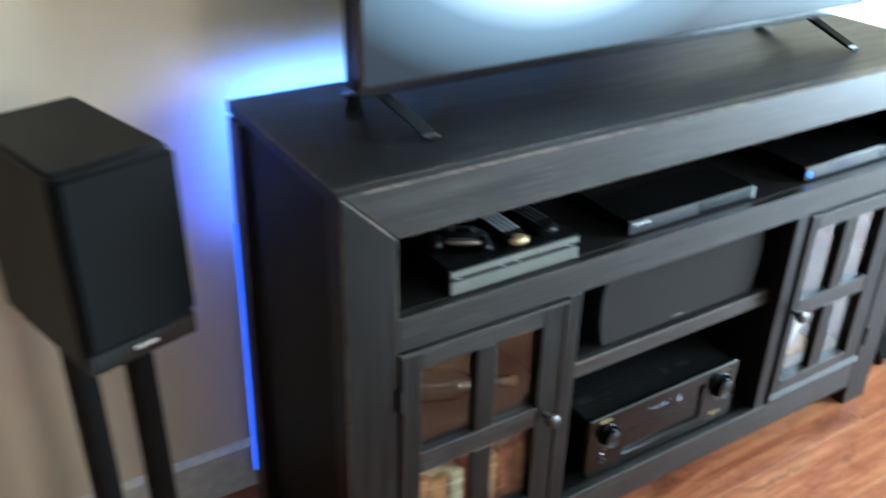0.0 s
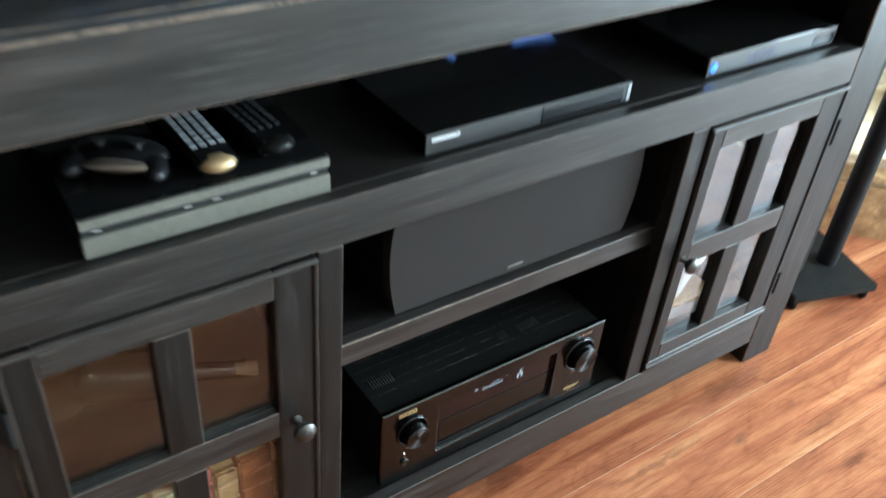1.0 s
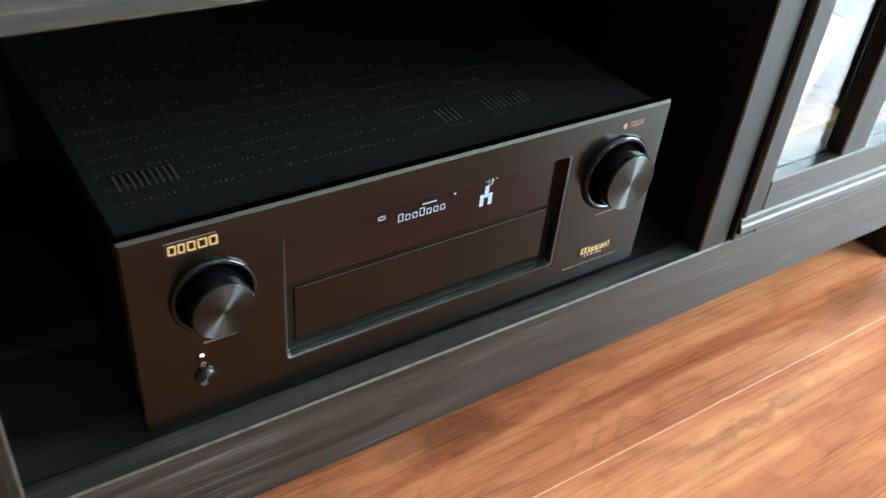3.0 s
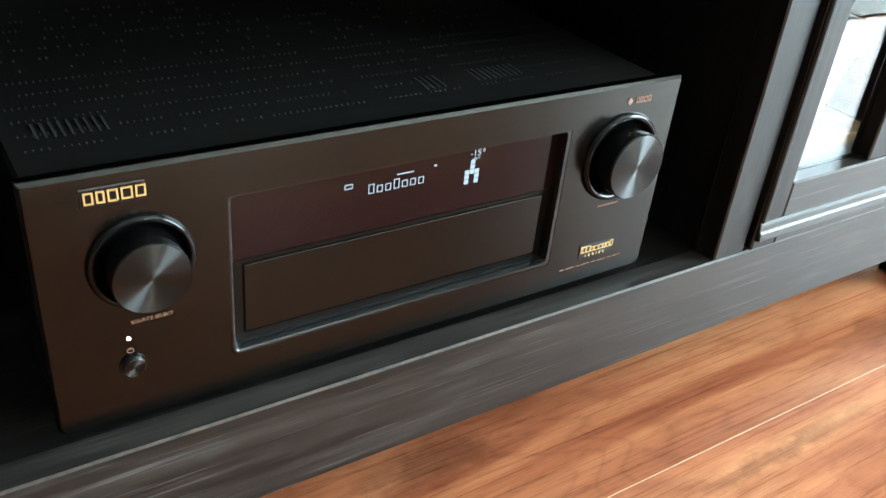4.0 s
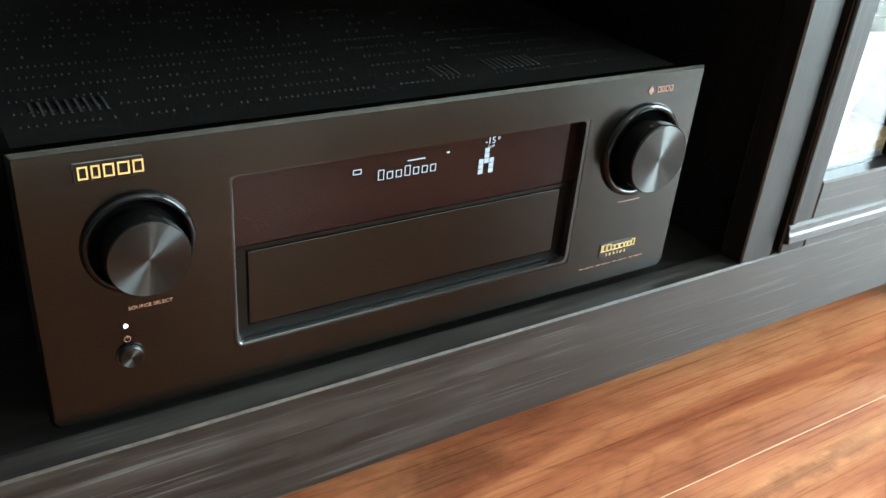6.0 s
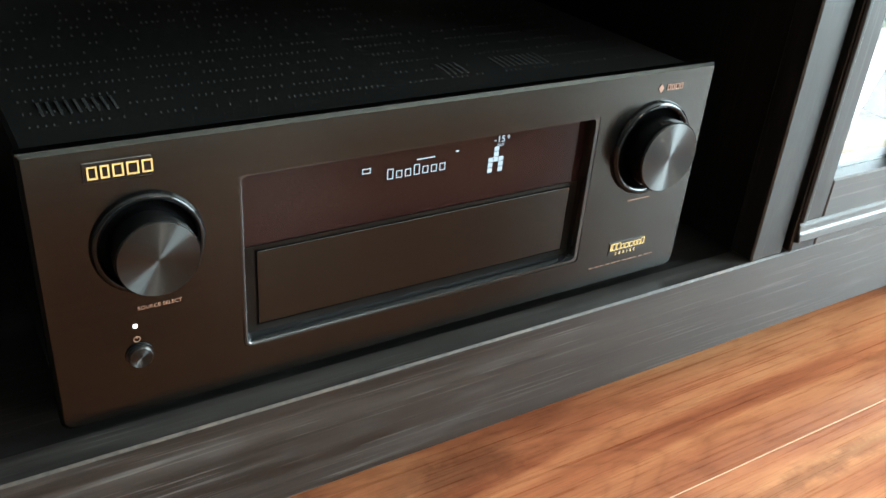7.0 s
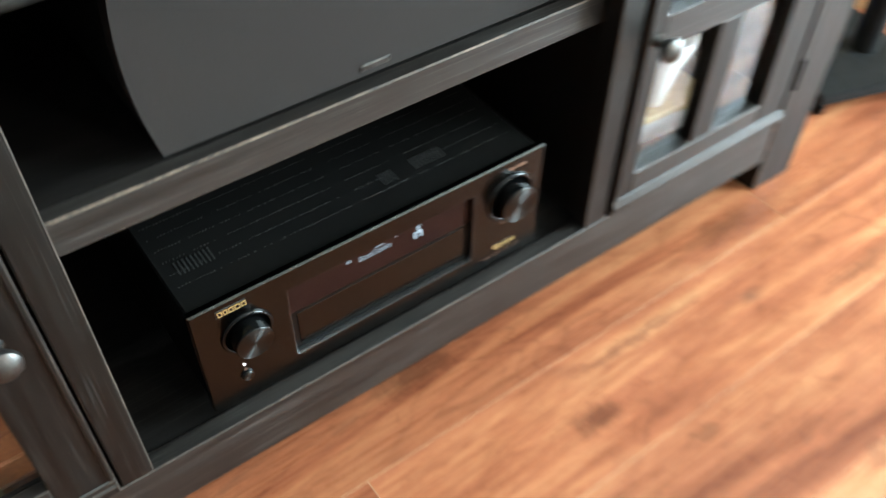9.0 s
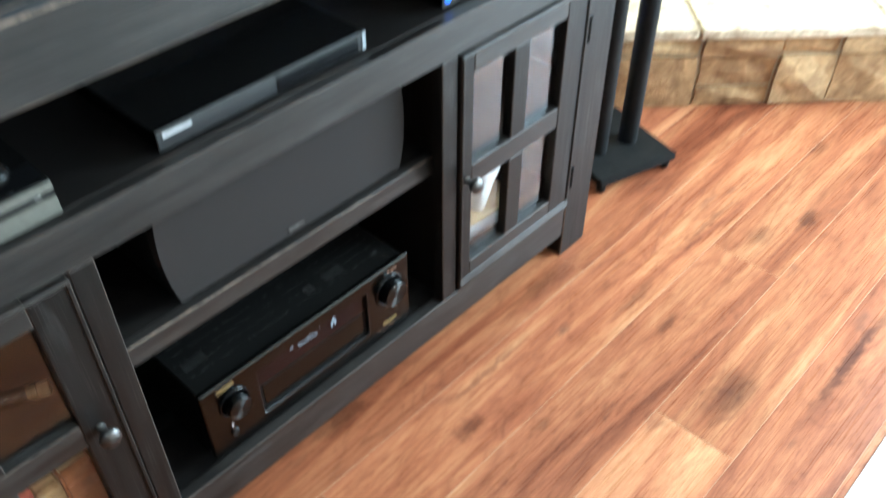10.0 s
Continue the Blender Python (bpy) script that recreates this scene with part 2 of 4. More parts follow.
def screen_mat(name):
    """A lit picture: pale blue, brightest at its middle and dark towards its rim."""
    m = plain(name, (0.006, 0.0065, 0.007), 0.3, spec=0.12)
    nt, b = m.node_tree, m.node_tree.nodes["Principled BSDF"]
    mp = coords(nt, (1.75, 0.0, 2.3))
    mp.node.inputs["Location"].default_value = (0.38, 0.0, -0.08)
    n = nt.nodes.new("ShaderNodeTexGradient")
    n.gradient_type = "SPHERICAL"
    nt.links.new(mp, n.inputs["Vector"])
    nt.links.new(ramp(nt, n.outputs["Fac"], [(0.0, (0.015, 0.02, 0.025)), (0.22, (0.10, 0.16, 0.20)), (0.5, (0.75, 1.0, 1.1))]), b.inputs["Emission Color"])
    b.inputs["Emission Strength"].default_value = 2.6
    return m


def duller(*materials, level):
    for m in materials:
        m.node_tree.nodes["Principled BSDF"].inputs["Specular IOR Level"].default_value = level


WOOD_X, WOOD_Z, WOOD_Y = stained_wood("black_wood_across", "x", (0.0074, 0.0066, 0.0060), (0.0300, 0.0265, 0.0240), 0.34), stained_wood("black_wood_upright", "z", (0.0036, 0.0031, 0.0028), (0.0098, 0.0086, 0.0078), 0.38, 0.20), stained_wood("black_wood_deep", "y")
WOOD_TOP = stained_wood("black_wood_top", "x", (0.0050, 0.0042, 0.0038), (0.0140, 0.0118, 0.0105), 0.40, 0.16)
# Same stain, darkened in colour for the shade inside the stand.
WOOD_SHADED = stained_wood("shaded_black_wood", "x", (0.0050, 0.0043, 0.0040), (0.0110, 0.0096, 0.0090), 0.42, 0.10)
WORN, WORN_THIN = worn_edge("worn_edge"), worn_edge("lightly_worn_edge", 0.32)
WOOD_IN = stained_wood("brown_wood_inside", "x", (0.011, 0.0062, 0.0034), (0.028, 0.0155, 0.0085), 0.55)
PLANK, PLANK_RED = plank_wood("plank_laminate", (1.0, 1.0, 1.0)), plank_wood("red_plank_laminate", (0.90, 0.85, 0.83))
SEAM = plain("plank_edge", (0.42, 0.25, 0.15), 0.6, spec=0.15)
GROOVE = plain("plank_gap", (0.03, 0.015, 0.01), 0.7)
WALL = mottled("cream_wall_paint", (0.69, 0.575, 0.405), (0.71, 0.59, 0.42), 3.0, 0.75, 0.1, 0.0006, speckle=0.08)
# Unseen walls are made dark so less light bounces onto the left side.
WALL_DARK = mottled("low_bounce_wall", (0.20, 0.18, 0.16), (0.22, 0.20, 0.18), 3.0, 0.8, 0.1, 0.0006, speckle=0.08)
CEIL = mottled("white_ceiling_paint", (0.74, 0.73, 0.70), (0.80, 0.79, 0.76), 4.0, 0.8, 0.15)
TRIM = mottled("cream_trim_paint", (0.66, 0.60, 0.50), (0.72, 0.66, 0.56), 8.0, 0.4, 0.05)
STONE = stone_mat("split_stone", (0.25, 0.125, 0.055), (0.38, 0.22, 0.10), (0.50, 0.35, 0.19))
MORTAR = mottled("mortar", (0.34, 0.27, 0.18), (0.45, 0.37, 0.26), 25.0, 0.9, 0.6, 0.004)
FLAG = stone_mat("pale_flagstone", (0.62, 0.51, 0.38), (0.72, 0.62, 0.48), (0.68, 0.58, 0.48))
RUG = mottled("off_white_pile", (0.62, 0.60, 0.56), (0.80, 0.78, 0.74), 60.0, 0.95, 1.0, 0.006)
CLOTH = mottled("black_grille_cloth", (0.0165, 0.0136, 0.0124), (0.0262, 0.0220, 0.0202), 900.0, 0.9, 0.3, 0.0004)
CLOTH_DARK = mottled("deep_black_grille_cloth", (0.0038, 0.0037, 0.0037), (0.007, 0.0068, 0.0066), 900.0, 0.9, 0.3, 0.0004)
VINYL = mottled("black_ash_vinyl", (0.0065, 0.0063, 0.006), (0.0125, 0.012, 0.011), 30.0, 0.45, 0.2, 0.0004, 11.0, (4, 4, 0.4))
GLOSS = plain("gloss_black", (0.004, 0.004, 0.0045), 0.10, spec=0.4)
SATIN = plain("satin_black_plastic", (0.004, 0.004, 0.0043), 0.42)
MATTE = mottled("matte_black_metal", (0.006, 0.006, 0.006), (0.011, 0.011, 0.011), 40.0, 0.55, 0.2, 0.0005)
CHASSIS = plain("black_painted_steel", (0.0054, 0.0052, 0.0049), 0.3, spec=0.10)
SIDE = mottled("smooth_black_stain", (0.004, 0.0038, 0.0036), (0.0065, 0.006, 0.0056), 9.0, 0.5, 0.1, 0.0004)
# Back board's black is lightened to stand in for scattered light in the bay.
BACK = mottled("lifted_black_board", (0.060, 0.056, 0.053), (0.082, 0.077, 0.073), 14.0, 0.7, 0.15, 0.0004)
CHROME = plain("chrome", (0.65, 0.65, 0.66), 0.14, 1.0)
PEWTER = mottled("aged_pewter", (0.042, 0.039, 0.037), (0.11, 0.104, 0.098), 60.0, 0.34, 0.3, 0.0004)
PEWTER.node_tree.nodes["Principled BSDF"].inputs["Metallic"].default_value = 0.85
FACE = brushed("brushed_black_aluminium", (0.0345, 0.0335, 0.0308), 0.22, (2, 400, 900), 1.0)
SPUN = spun_metal("spun_black_aluminium", (0.044, 0.044, 0.043))
WINDOW_DARK = plain("smoked_display_window", (0.0075, 0.0026, 0.0027), 0.12, spec=0.22)
RING = plain("gloss_black_ring", (0.002, 0.002, 0.0021), 0.07, spec=0.22)
POLISH = plain("polished_black_rim", (0.006, 0.006, 0.0062), 0.08, spec=0.55)
# Darker than the faceplate: the rim's dark reflection is put into this colour.
SURROUND = plain("rim_reflection_dark", (0.010, 0.0092, 0.0082), 0.3, 0.8)
# Lightless black for flat pieces that stand for shade in gaps.
GAP_BLACK = plain("painted_gap_shade", (0.0012, 0.0012, 0.0012), 0.9, spec=0.0)
LACQUER = plain("dull_black_case", (0.0048, 0.0046, 0.0044), 0.09, spec=0.30)
WHITE_PRINT = plain("white_print", (0.78, 0.78, 0.78), 0.4)
GOLD = plain("gold_print", (0.80, 0.56, 0.22), 0.28, 0.7)
COPPER = plain("copper_print", (0.20, 0.10, 0.065), 0.5)
WHITE_LED = plain("white_led", (0.9, 0.92, 1.0), 0.4, emit=4.0)
TEXT_GLOW = plain("display_glow", (0.62, 0.82, 0.95), 0.4, emit=0.62)
BLUE_LED = plain("blue_led", (0.015, 0.16, 1.0), 0.4, emit=3.0)
DIM_BLUE = plain("dim_display_glow", (0.06, 0.06, 0.22), 0.4, emit=0.7)
STRIP = plain("blue_light_strip", (0.035, 0.12, 1.0), 0.4, emit=70.0)
STRIP_TOP = plain("bright_blue_light_strip", (0.08, 0.26, 1.0), 0.4, emit=120.0)
STRIP_DIM = plain("blue_strip_glow_line", (0.04, 0.14, 1.0), 0.4, emit=2.8)
GLASS = clear_glass("pane_glass")
BOTTLE_GLASS = clear_glass("bottle_glass", (0.86, 0.93, 0.84))
CORK = mottled("cork", (0.33, 0.19, 0.09), (0.46, 0.28, 0.15), 70.0, 0.85, 0.4)
SCREEN = screen_mat("lit_screen")
CONSOLE_WHITE = mottled("pale_grey_plastic", (0.086, 0.083, 0.067), (0.098, 0.095, 0.078), 20.0, 0.45, 0.05)
GREY_PLASTIC = plain("grey_plastic", (0.020, 0.020, 0.020), 0.35)
PAD_SHELL = plain("dark_moulded_plastic", (0.006, 0.006, 0.0065), 0.4, spec=0.2)
PAD_BAR = plain("bronze_grey_moulding", (0.36, 0.30, 0.25), 0.32, 0.85)
GOLD_TIP = plain("dull_gold_moulding", (0.36, 0.25, 0.13), 0.4, 0.6)
DARK_KEYS = plain("dark_rubber_keys", (0.008, 0.008, 0.009), 0.6, spec=0.2)
KEY_GREY = plain("grey_rubber_keys", (0.20, 0.215, 0.225), 0.55)
CREAM_BOX = mottled("cream_card", (0.52, 0.37, 0.19), (0.62, 0.46, 0.26), 15.0, 0.7, 0.1)
CERAMIC = plain("white_ceramic", (0.75, 0.76, 0.74), 0.2, 0.0, 0.3)

duller(CLOTH, CLOTH_DARK, VINYL, MATTE, SATIN, SIDE, level=0.12)
duller(WOOD_Z, WOOD_Y, WORN, WOOD_IN, level=0.24)
duller(WOOD_X, level=0.36)
duller(WOOD_SHADED, level=0.12)
duller(WOOD_TOP, WORN_THIN, level=0.2)

# ---- mesh tools ----


def box(x0, x1, y0, y1, z0, z1, bevel=0.0, steps=1):
    """A block; its bevelled edges take the second material."""
    bm = bmesh.new()
    bmesh.ops.create_cube(bm, size=1.0)
    for v in bm.verts:
        v.co = Vector((x0 + (v.co.x + 0.5) * (x1 - x0), y0 + (v.co.y + 0.5) * (y1 - y0), z0 + (v.co.z + 0.5) * (z1 - z0)))
    if bevel:
        bmesh.ops.bevel(bm, geom=bm.edges[:], offset=bevel, segments=steps, affect="EDGES", material=1)
    return bm


def prism(points, axis, a, b, bevel=0.0, steps=1):
    """A polygon drawn in the two other axes (in x, y, z order) and pulled from a to b along axis."""
    bm = bmesh.new()
    place = {"x": lambda p, q: (q, p[0], p[1]), "y": lambda p, q: (p[0], q, p[1]), "z": lambda p, q: (p[0], p[1], q)}[axis]
    low, high = ([bm.verts.new(place(p, q)) for p in points] for q in (a, b))
    bm.faces.new(low), bm.faces.new(high[::-1])
    n = len(points)
    for i in range(n):
        bm.faces.new((low[i], high[i], high[(i + 1) % n], low[(i + 1) % n]))
    bmesh.ops.recalc_face_normals(bm, faces=bm.faces[:])
    if bevel:
        bmesh.ops.bevel(bm, geom=bm.edges[:], offset=bevel, segments=steps, affect="EDGES", material=1)
    return bm


def lathe(profile, segments=32, m=None):
    """A turned shape about z, from (radius, height) pairs; m places it."""
    bm = bmesh.new()
    rings = []
    for r, z in profile:
        if r < 1e-6:
            rings.append([bm.verts.new((0, 0, z))])
        else:
            rings.append([bm.verts.new((r * math.cos(2 * math.pi * i / segments), r * math.sin(2 * math.pi * i / segments), z)) for i in range(segments)])
    for p, q in zip(rings, rings[1:]):
        for i in range(segments):
            k = (i + 1) % segments
            if len(p) == 1 and len(q) > 1:
                bm.faces.new((p[0], q[i], q[k]))
            elif len(q) == 1 and len(p) > 1:
                bm.faces.new((p[i], p[k], q[0]))
            elif len(p) > 1:
                bm.faces.new((p[i], p[k], q[k], q[i]))
    bmesh.ops.recalc_face_normals(bm, faces=bm.faces[:])
    if m:
        bm.transform(m)
    return bm


def joined(*meshes):
    out = bmesh.new()
    for bm in meshes:
        me = bpy.data.meshes.new("piece")
        bm.to_mesh(me)
        bm.free()
        out.from_mesh(me)
        bpy.data.meshes.remove(me)
    return out


FRONT = pose(0, 0, 0, 90, 0, 0)  # turns z into -y


def part(name, bm, material, parent, label="", smooth=False):
    """Links a mesh as one object under a thing or a part, in the thing's own coordinates."""
    me = bpy.data.meshes.new(name)
    bm.to_mesh(me)
    bm.free()
    for m in material if isinstance(material, tuple) else (material,):
        me.materials.append(m)
    if smooth:
        me.shade_smooth()
        me.set_sharp_from_angle(angle=radians(40))
    ob = new(name, me)
    ob.parent = parent
    if label:
        ob["label"] = label
    return ob


def thing(name, label, category, m=None, group="", kind=""):
    ob = new(name)
    ob.empty_display_size = 0.05
    if m is not None:
        ob.matrix_basis = m
    return tagged(ob, label, category, group, kind)


def structure(name, bm, material, label, category="", smooth=False):
    return tagged(part(name, bm, material, None, smooth=smooth), label, category, kind="structure")


def lettering(name, text, size, m, material, parent, label=""):
    """Words in the built-in font, as a mesh."""
    curve = bpy.data.curves.new(name, "FONT")
    curve.body, curve.size, curve.align_x, curve.align_y, curve.extrude = text, size, "CENTER", "CENTER", 0.0001
    temp = bpy.data.objects.new(name, curve)
    me = bpy.data.meshes.new_from_object(temp)
    bpy.data.objects.remove(temp)
    me.transform(m)
    me.materials.append(material)
    ob = new(name, me)
    ob.parent = parent
    if label:
        ob["label"] = label
    return ob


def rings_row(x0, z0, y, widths, heights, gap, stroke):
    """A row of hollow upright blocks, standing for writing, on a face that looks along -y."""
    pieces, x = [], x0
    for w, h in zip(widths, heights):
        pieces += [box(x, x + w, y, y + 0.0004, z0, z0 + stroke), box(x, x + w, y, y + 0.0004, z0 + h - stroke, z0 + h),
                   box(x, x + stroke, y, y + 0.0004, z0 + stroke, z0 + h - stroke), box(x + w - stroke, x + w, y, y + 0.0004, z0 + stroke, z0 + h - stroke)]
        x += w + gap
    return joined(*pieces)


# ---- room ----
WX0, WX1, WY0, WY1, WH = -5.0, 3.0, -4.0, 0.517, 2.5
structure("wall_north", box(WX0 - 0.12, WX1 + 0.12, WY1, WY1 + 0.12, 0, WH), WALL, "plain cream painted wall behind the television stand", "wall")
structure("wall_west", box(WX0 - 0.12, WX0, WY0, WY1, 0, WH), WALL_DARK, "unseen side wall of the room, coloured dark to cut bounced light", "wall")
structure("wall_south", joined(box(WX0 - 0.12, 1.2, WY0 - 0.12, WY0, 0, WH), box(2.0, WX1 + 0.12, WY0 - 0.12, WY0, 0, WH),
                               box(1.2, 2.0, WY0 - 0.12, WY0, 0, 1.2), box(1.2, 2.0, WY0 - 0.12, WY0, 2.0, WH)), WALL_DARK, "unseen wall with a square opening, coloured dark to cut bounced light", "wall")
structure("wall_east", joined(box(WX1, WX1 + 0.12, WY0, -2.70, 0, WH), box(WX1, WX1 + 0.12, -0.75, WY1, 0, WH),
                              box(WX1, WX1 + 0.12, -2.70, -0.75, 0, 0.1), box(WX1, WX1 + 0.12, -2.70, -0.75, 2.2, WH)), WALL, "cream painted wall with a glazed door opening", "wall")
structure("ceiling", box(WX0 - 0.12, WX1 + 0.12, WY0 - 0.12, WY1 + 0.12, WH, WH + 0.1), CEIL, "plain white painted ceiling over the room", "ceiling")


def window(name, m, width, height, bars, label):
    """A window in its opening: frame, bars and panes, in the plane of local x and z."""
    w = thing(name, label, "window", m, kind="structure")
    f = 0.05
    for x0, x1, z0, z1 in ((0, f, 0, height), (width - f, width, 0, height), (f, width - f, 0, f), (f, width - f, height - f, height)):
        part("window_frame", box(x0, x1, 0, 0.06, z0, z1, 0.004), (TRIM, TRIM), w)
    step = (width - 2 * f) / bars
    for i in range(bars):
        x = f + i * step
        pane = part("pane", box(x, x + step, 0.03, 0.036, f, height - f), GLASS, w)
        pane.visible_shadow = False
        if i:
            part("mullion", box(x - 0.02, x + 0.02, 0.0, 0.06, f, height - f, 0.003), (TRIM, TRIM), w)
    return w


# The small window is added, unseen, as an opening for the warm light.
window("window_1", pose(1.2, -4.06, 1.2, 0, 0, 0), 0.8, 0.8, 2, "unseen white framed window added to hold a warm light")
window("window_2", pose(3.06, -2.70, 0.1, 0, 0, 90), 1.95, 2.1, 2, "white framed glazed door, bright with daylight")
structure("baseboard", joined(box(WX0, WX1, WY1 - 0.014, WY1, 0, 0.116), prism([(WY1 - 0.014, 0.116), (WY1 - 0.005, 0.128), (WY1, 0.128), (WY1, 0.116)], "x", WX0, WX1)),
          TRIM, "cream painted wooden baseboard along the wall", "baseboard")

# ---- television stand ----
L, R = -0.535, 0.966          # ends of the stand
BL, BR = -0.072, 0.503        # open bay
DEPTH, TOP = 0.440, 0.935
stand = thing("television_stand", "black distressed wooden television stand with glazed doors, worn edges", "tv stand")
E1 = 0.0014


def board(name, bm, grain, parent=None, label=""):
    return part(name, bm, ({"x": WOOD_X, "z": WOOD_Z, "y": WOOD_Y, "shelf": WOOD_SHADED, "top": WOOD_TOP}[grain], WORN if name in ("apron", "top", "post", "shelf_lip") else WORN_THIN), parent or stand, label)


board("top", box(L, R, 0.0245, DEPTH + 0.014, 0.912, TOP, E1), "top")
board("apron", prism([(L, TOP), (R, TOP), (R - 0.089, 0.846), (L + 0.089, 0.846)], "y", 0.0, 0.024, 0.0030), "x")
board("post", prism([(L - 0.008, 0), (L + 0.089, 0), (L + 0.089, 0.8455), (L, 0.9345)], "y", 0.0, 0.05, 0.0022), "z")
board("post", prism([(R, 0), (R, 0.9345), (R - 0.089, 0.8455), (R - 0.085, 0)], "y", 0.0, 0.05, 0.0022), "z")
board("post", prism([(L - 0.026, 0), (L + 0.045, 0), (L + 0.06, 0.911), (L - 0.006, 0.911)], "y", DEPTH - 0.05, DEPTH, E1), "z")
board("post", box(R - 0.06, R, DEPTH - 0.05, DEPTH, 0, 0.911, E1), "z")
part("side_panel", prism([(L - 0.003, 0.07), (L + 0.018, 0.07), (L + 0.024, 0.911), (L + 0.004, 0.911)], "y", 0.0505, DEPTH - 0.0505, 0.001), (SIDE, WORN), stand, "smooth black side panel")
board("side_panel", box(R - 0.024, R - 0.004, 0.0505, DEPTH - 0.0505, 0.07, 0.911, 0.001), "z")
part("back_panel", joined(*(box(x0, x1, DEPTH - 0.014, DEPTH - 0.008, z0, z1) for x0, x1, z0, z1 in (
    (L + 0.06, R - 0.06, 0.07, 0.848), (L + 0.06, R - 0.06, 0.864, 0.911), (L + 0.06, 0.364, 0.848, 0.864), (0.384, 0.505, 0.848, 0.864), (0.640, R - 0.06, 0.848, 0.864)))),
     BACK, stand, "back board with two cable slots")
board("upper_rail", box(L + 0.0895, R - 0.0895, 0.0, 0.022, 0.643, 0.705, E1), "x")
board("upper_shelf", box(L + 0.03, R - 0.03, 0.0225, DEPTH - 0.015, 0.683, 0.704, 0.001), "shelf")
board("middle_stile", box(-0.104, BL, 0.0, 0.022, 0.1375, 0.6425, E1), "z")
board("middle_stile", box(BR, 0.5385, 0.0, 0.022, 0.1375, 0.6425, E1), "z")
board("divider", box(-0.098, -0.080, 0.0225, DEPTH - 0.015, 0.131, 0.6825), "z")
board("divider", box(0.514, 0.532, 0.0225, DEPTH - 0.015, 0.131, 0.6825), "z")
# Shelf body carries painted shade; its front strip is split off to stay lighter.
board("bay_shelf", box(-0.0795, 0.5135, 0.0485, DEPTH - 0.015, 0.421, 0.4545), "shelf")
board("shelf_lip", box(-0.0795, 0.5135, 0.030, 0.048, 0.419, 0.455, E1), "x")
board("bottom_rail", box(L + 0.0895, R - 0.0895, 0.0, 0.022, 0.062, 0.137, E1), "x")
board("deck", box(L + 0.03, R - 0.03, 0.0225, DEPTH - 0.015, 0.108, 0.1305), "shelf")
for x0, x1 in ((L + 0.03, -0.0985), (0.5325, R - 0.03)):
    part("inner_shelf", box(x0, x1, 0.026, DEPTH - 0.0235, 0.392, 0.408, 0.001), (WOOD_IN, WOOD_IN), stand, "brown wooden shelf behind glass")
    part("inner_back", box(x0, x1, DEPTH - 0.022, DEPTH - 0.0155, 0.131, 0.682), WOOD_IN, stand)


def door(x0, x1, glass, knob_x, hinge_x):
    """A glazed door of four panes, a little proud of the frame. glass: the panes' edges across."""
    z0, z1, rails = 0.1395, 0.6395, ((0.198, 0.376), (0.420, 0.600))
    y0, y1 = -0.004, 0.018
    d = board("door", box(x0, glass[0], y0, y1, z0, z1, E1), "z", None, "glazed door of four panes")
    board("stile", box(glass[3], x1, y0, y1, z0, z1, E1), "z", d)
    for a, b in ((z0, rails[0][0]), (rails[1][1], z1)):
        board("rail", box(glass[0] + 0.0003, glass[3] - 0.0003, y0, y1, a, b, E1), "x", d)
    board("rail", box(glass[0] + 0.0003, glass[3] - 0.0003, y0 + 0.001, y1, rails[0][1], rails[1][0], E1), "x", d)
    for a, b in rails:
        board("muntin", box(glass[1], glass[2], y0 + 0.001, y1, a + 0.0003, b - 0.0003, E1), "z", d)
        for p, q in ((glass[0], glass[1]), (glass[2], glass[3])):
            pane = part("pane", box(p, q, 0.010, 0.013, a, b), GLASS, d, "clear glass pane")
            pane.visible_shadow = False
    board("bead", prism([(y0 + 0.0005, z0 + 0.027), (y0 - 0.0022, z0 + 0.025), (y0 - 0.0026, z0 + 0.020), (y0 - 0.0044, z0 + 0.017), (y0 - 0.0050, z0 + 0.011), (y0 + 0.0005, z0 + 0.009)],
                        "x", x0 + 0.0005, x1 - 0.0005, 0.0008), "x", d)
    for a, b in ((x0, x0 + 0.0065), (x1 - 0.0065, x1)):
        board("bead", prism([(a, y0 + 0.0005), (a, y0 - 0.0016), (a + 0.0016, y0 - 0.0032), (b - 0.0016, y0 - 0.0032), (b, y0 - 0.0016), (b, y0 + 0.0005)], "z", z0 + 0.0275, z1 - 0.007, 0.0004), "z", d)
    board("bead", prism([(y0 + 0.0005, z1 - 0.0068), (y0 - 0.0018, z1 - 0.0062), (y0 - 0.0034, z1 - 0.0042), (y0 - 0.0034, z1 - 0.0020), (y0 - 0.0016, z1 - 0.0004), (y0 + 0.0005, z1 - 0.0004)],
                        "x", x0, x1, 0.0004), "x", d)
    part("knob", lathe([(0.006, 0), (0.0075, 0.002), (0.005, 0.006), (0.005, 0.012), (0.010, 0.016), (0.0145, 0.022), (0.0145, 0.027), (0.010, 0.032), (0, 0.034)], 28,
                       pose(knob_x, y0, 0.398) @ FRONT), PEWTER, d, "aged pewter knob", True)
    for z in (0.222, 0.553):
        part("hinge", joined(box(hinge_x - 0.007, hinge_x + 0.007, y0 - 0.003, y0 + 0.006, z - 0.021, z + 0.021, 0.001),
                             lathe([(0, -0.024), (0.004, -0.024), (0.004, 0.024), (0, 0.024)], 12, pose(hinge_x, y0 - 0.002, z))), MATTE, d, "dark metal hinge")


door(-0.4435, -0.107, (-0.406, -0.296, -0.256, -0.160), -0.139, -0.445)
door(0.5425, 0.874, (0.572, 0.674, 0.713, 0.812), 0.556, 0.879)

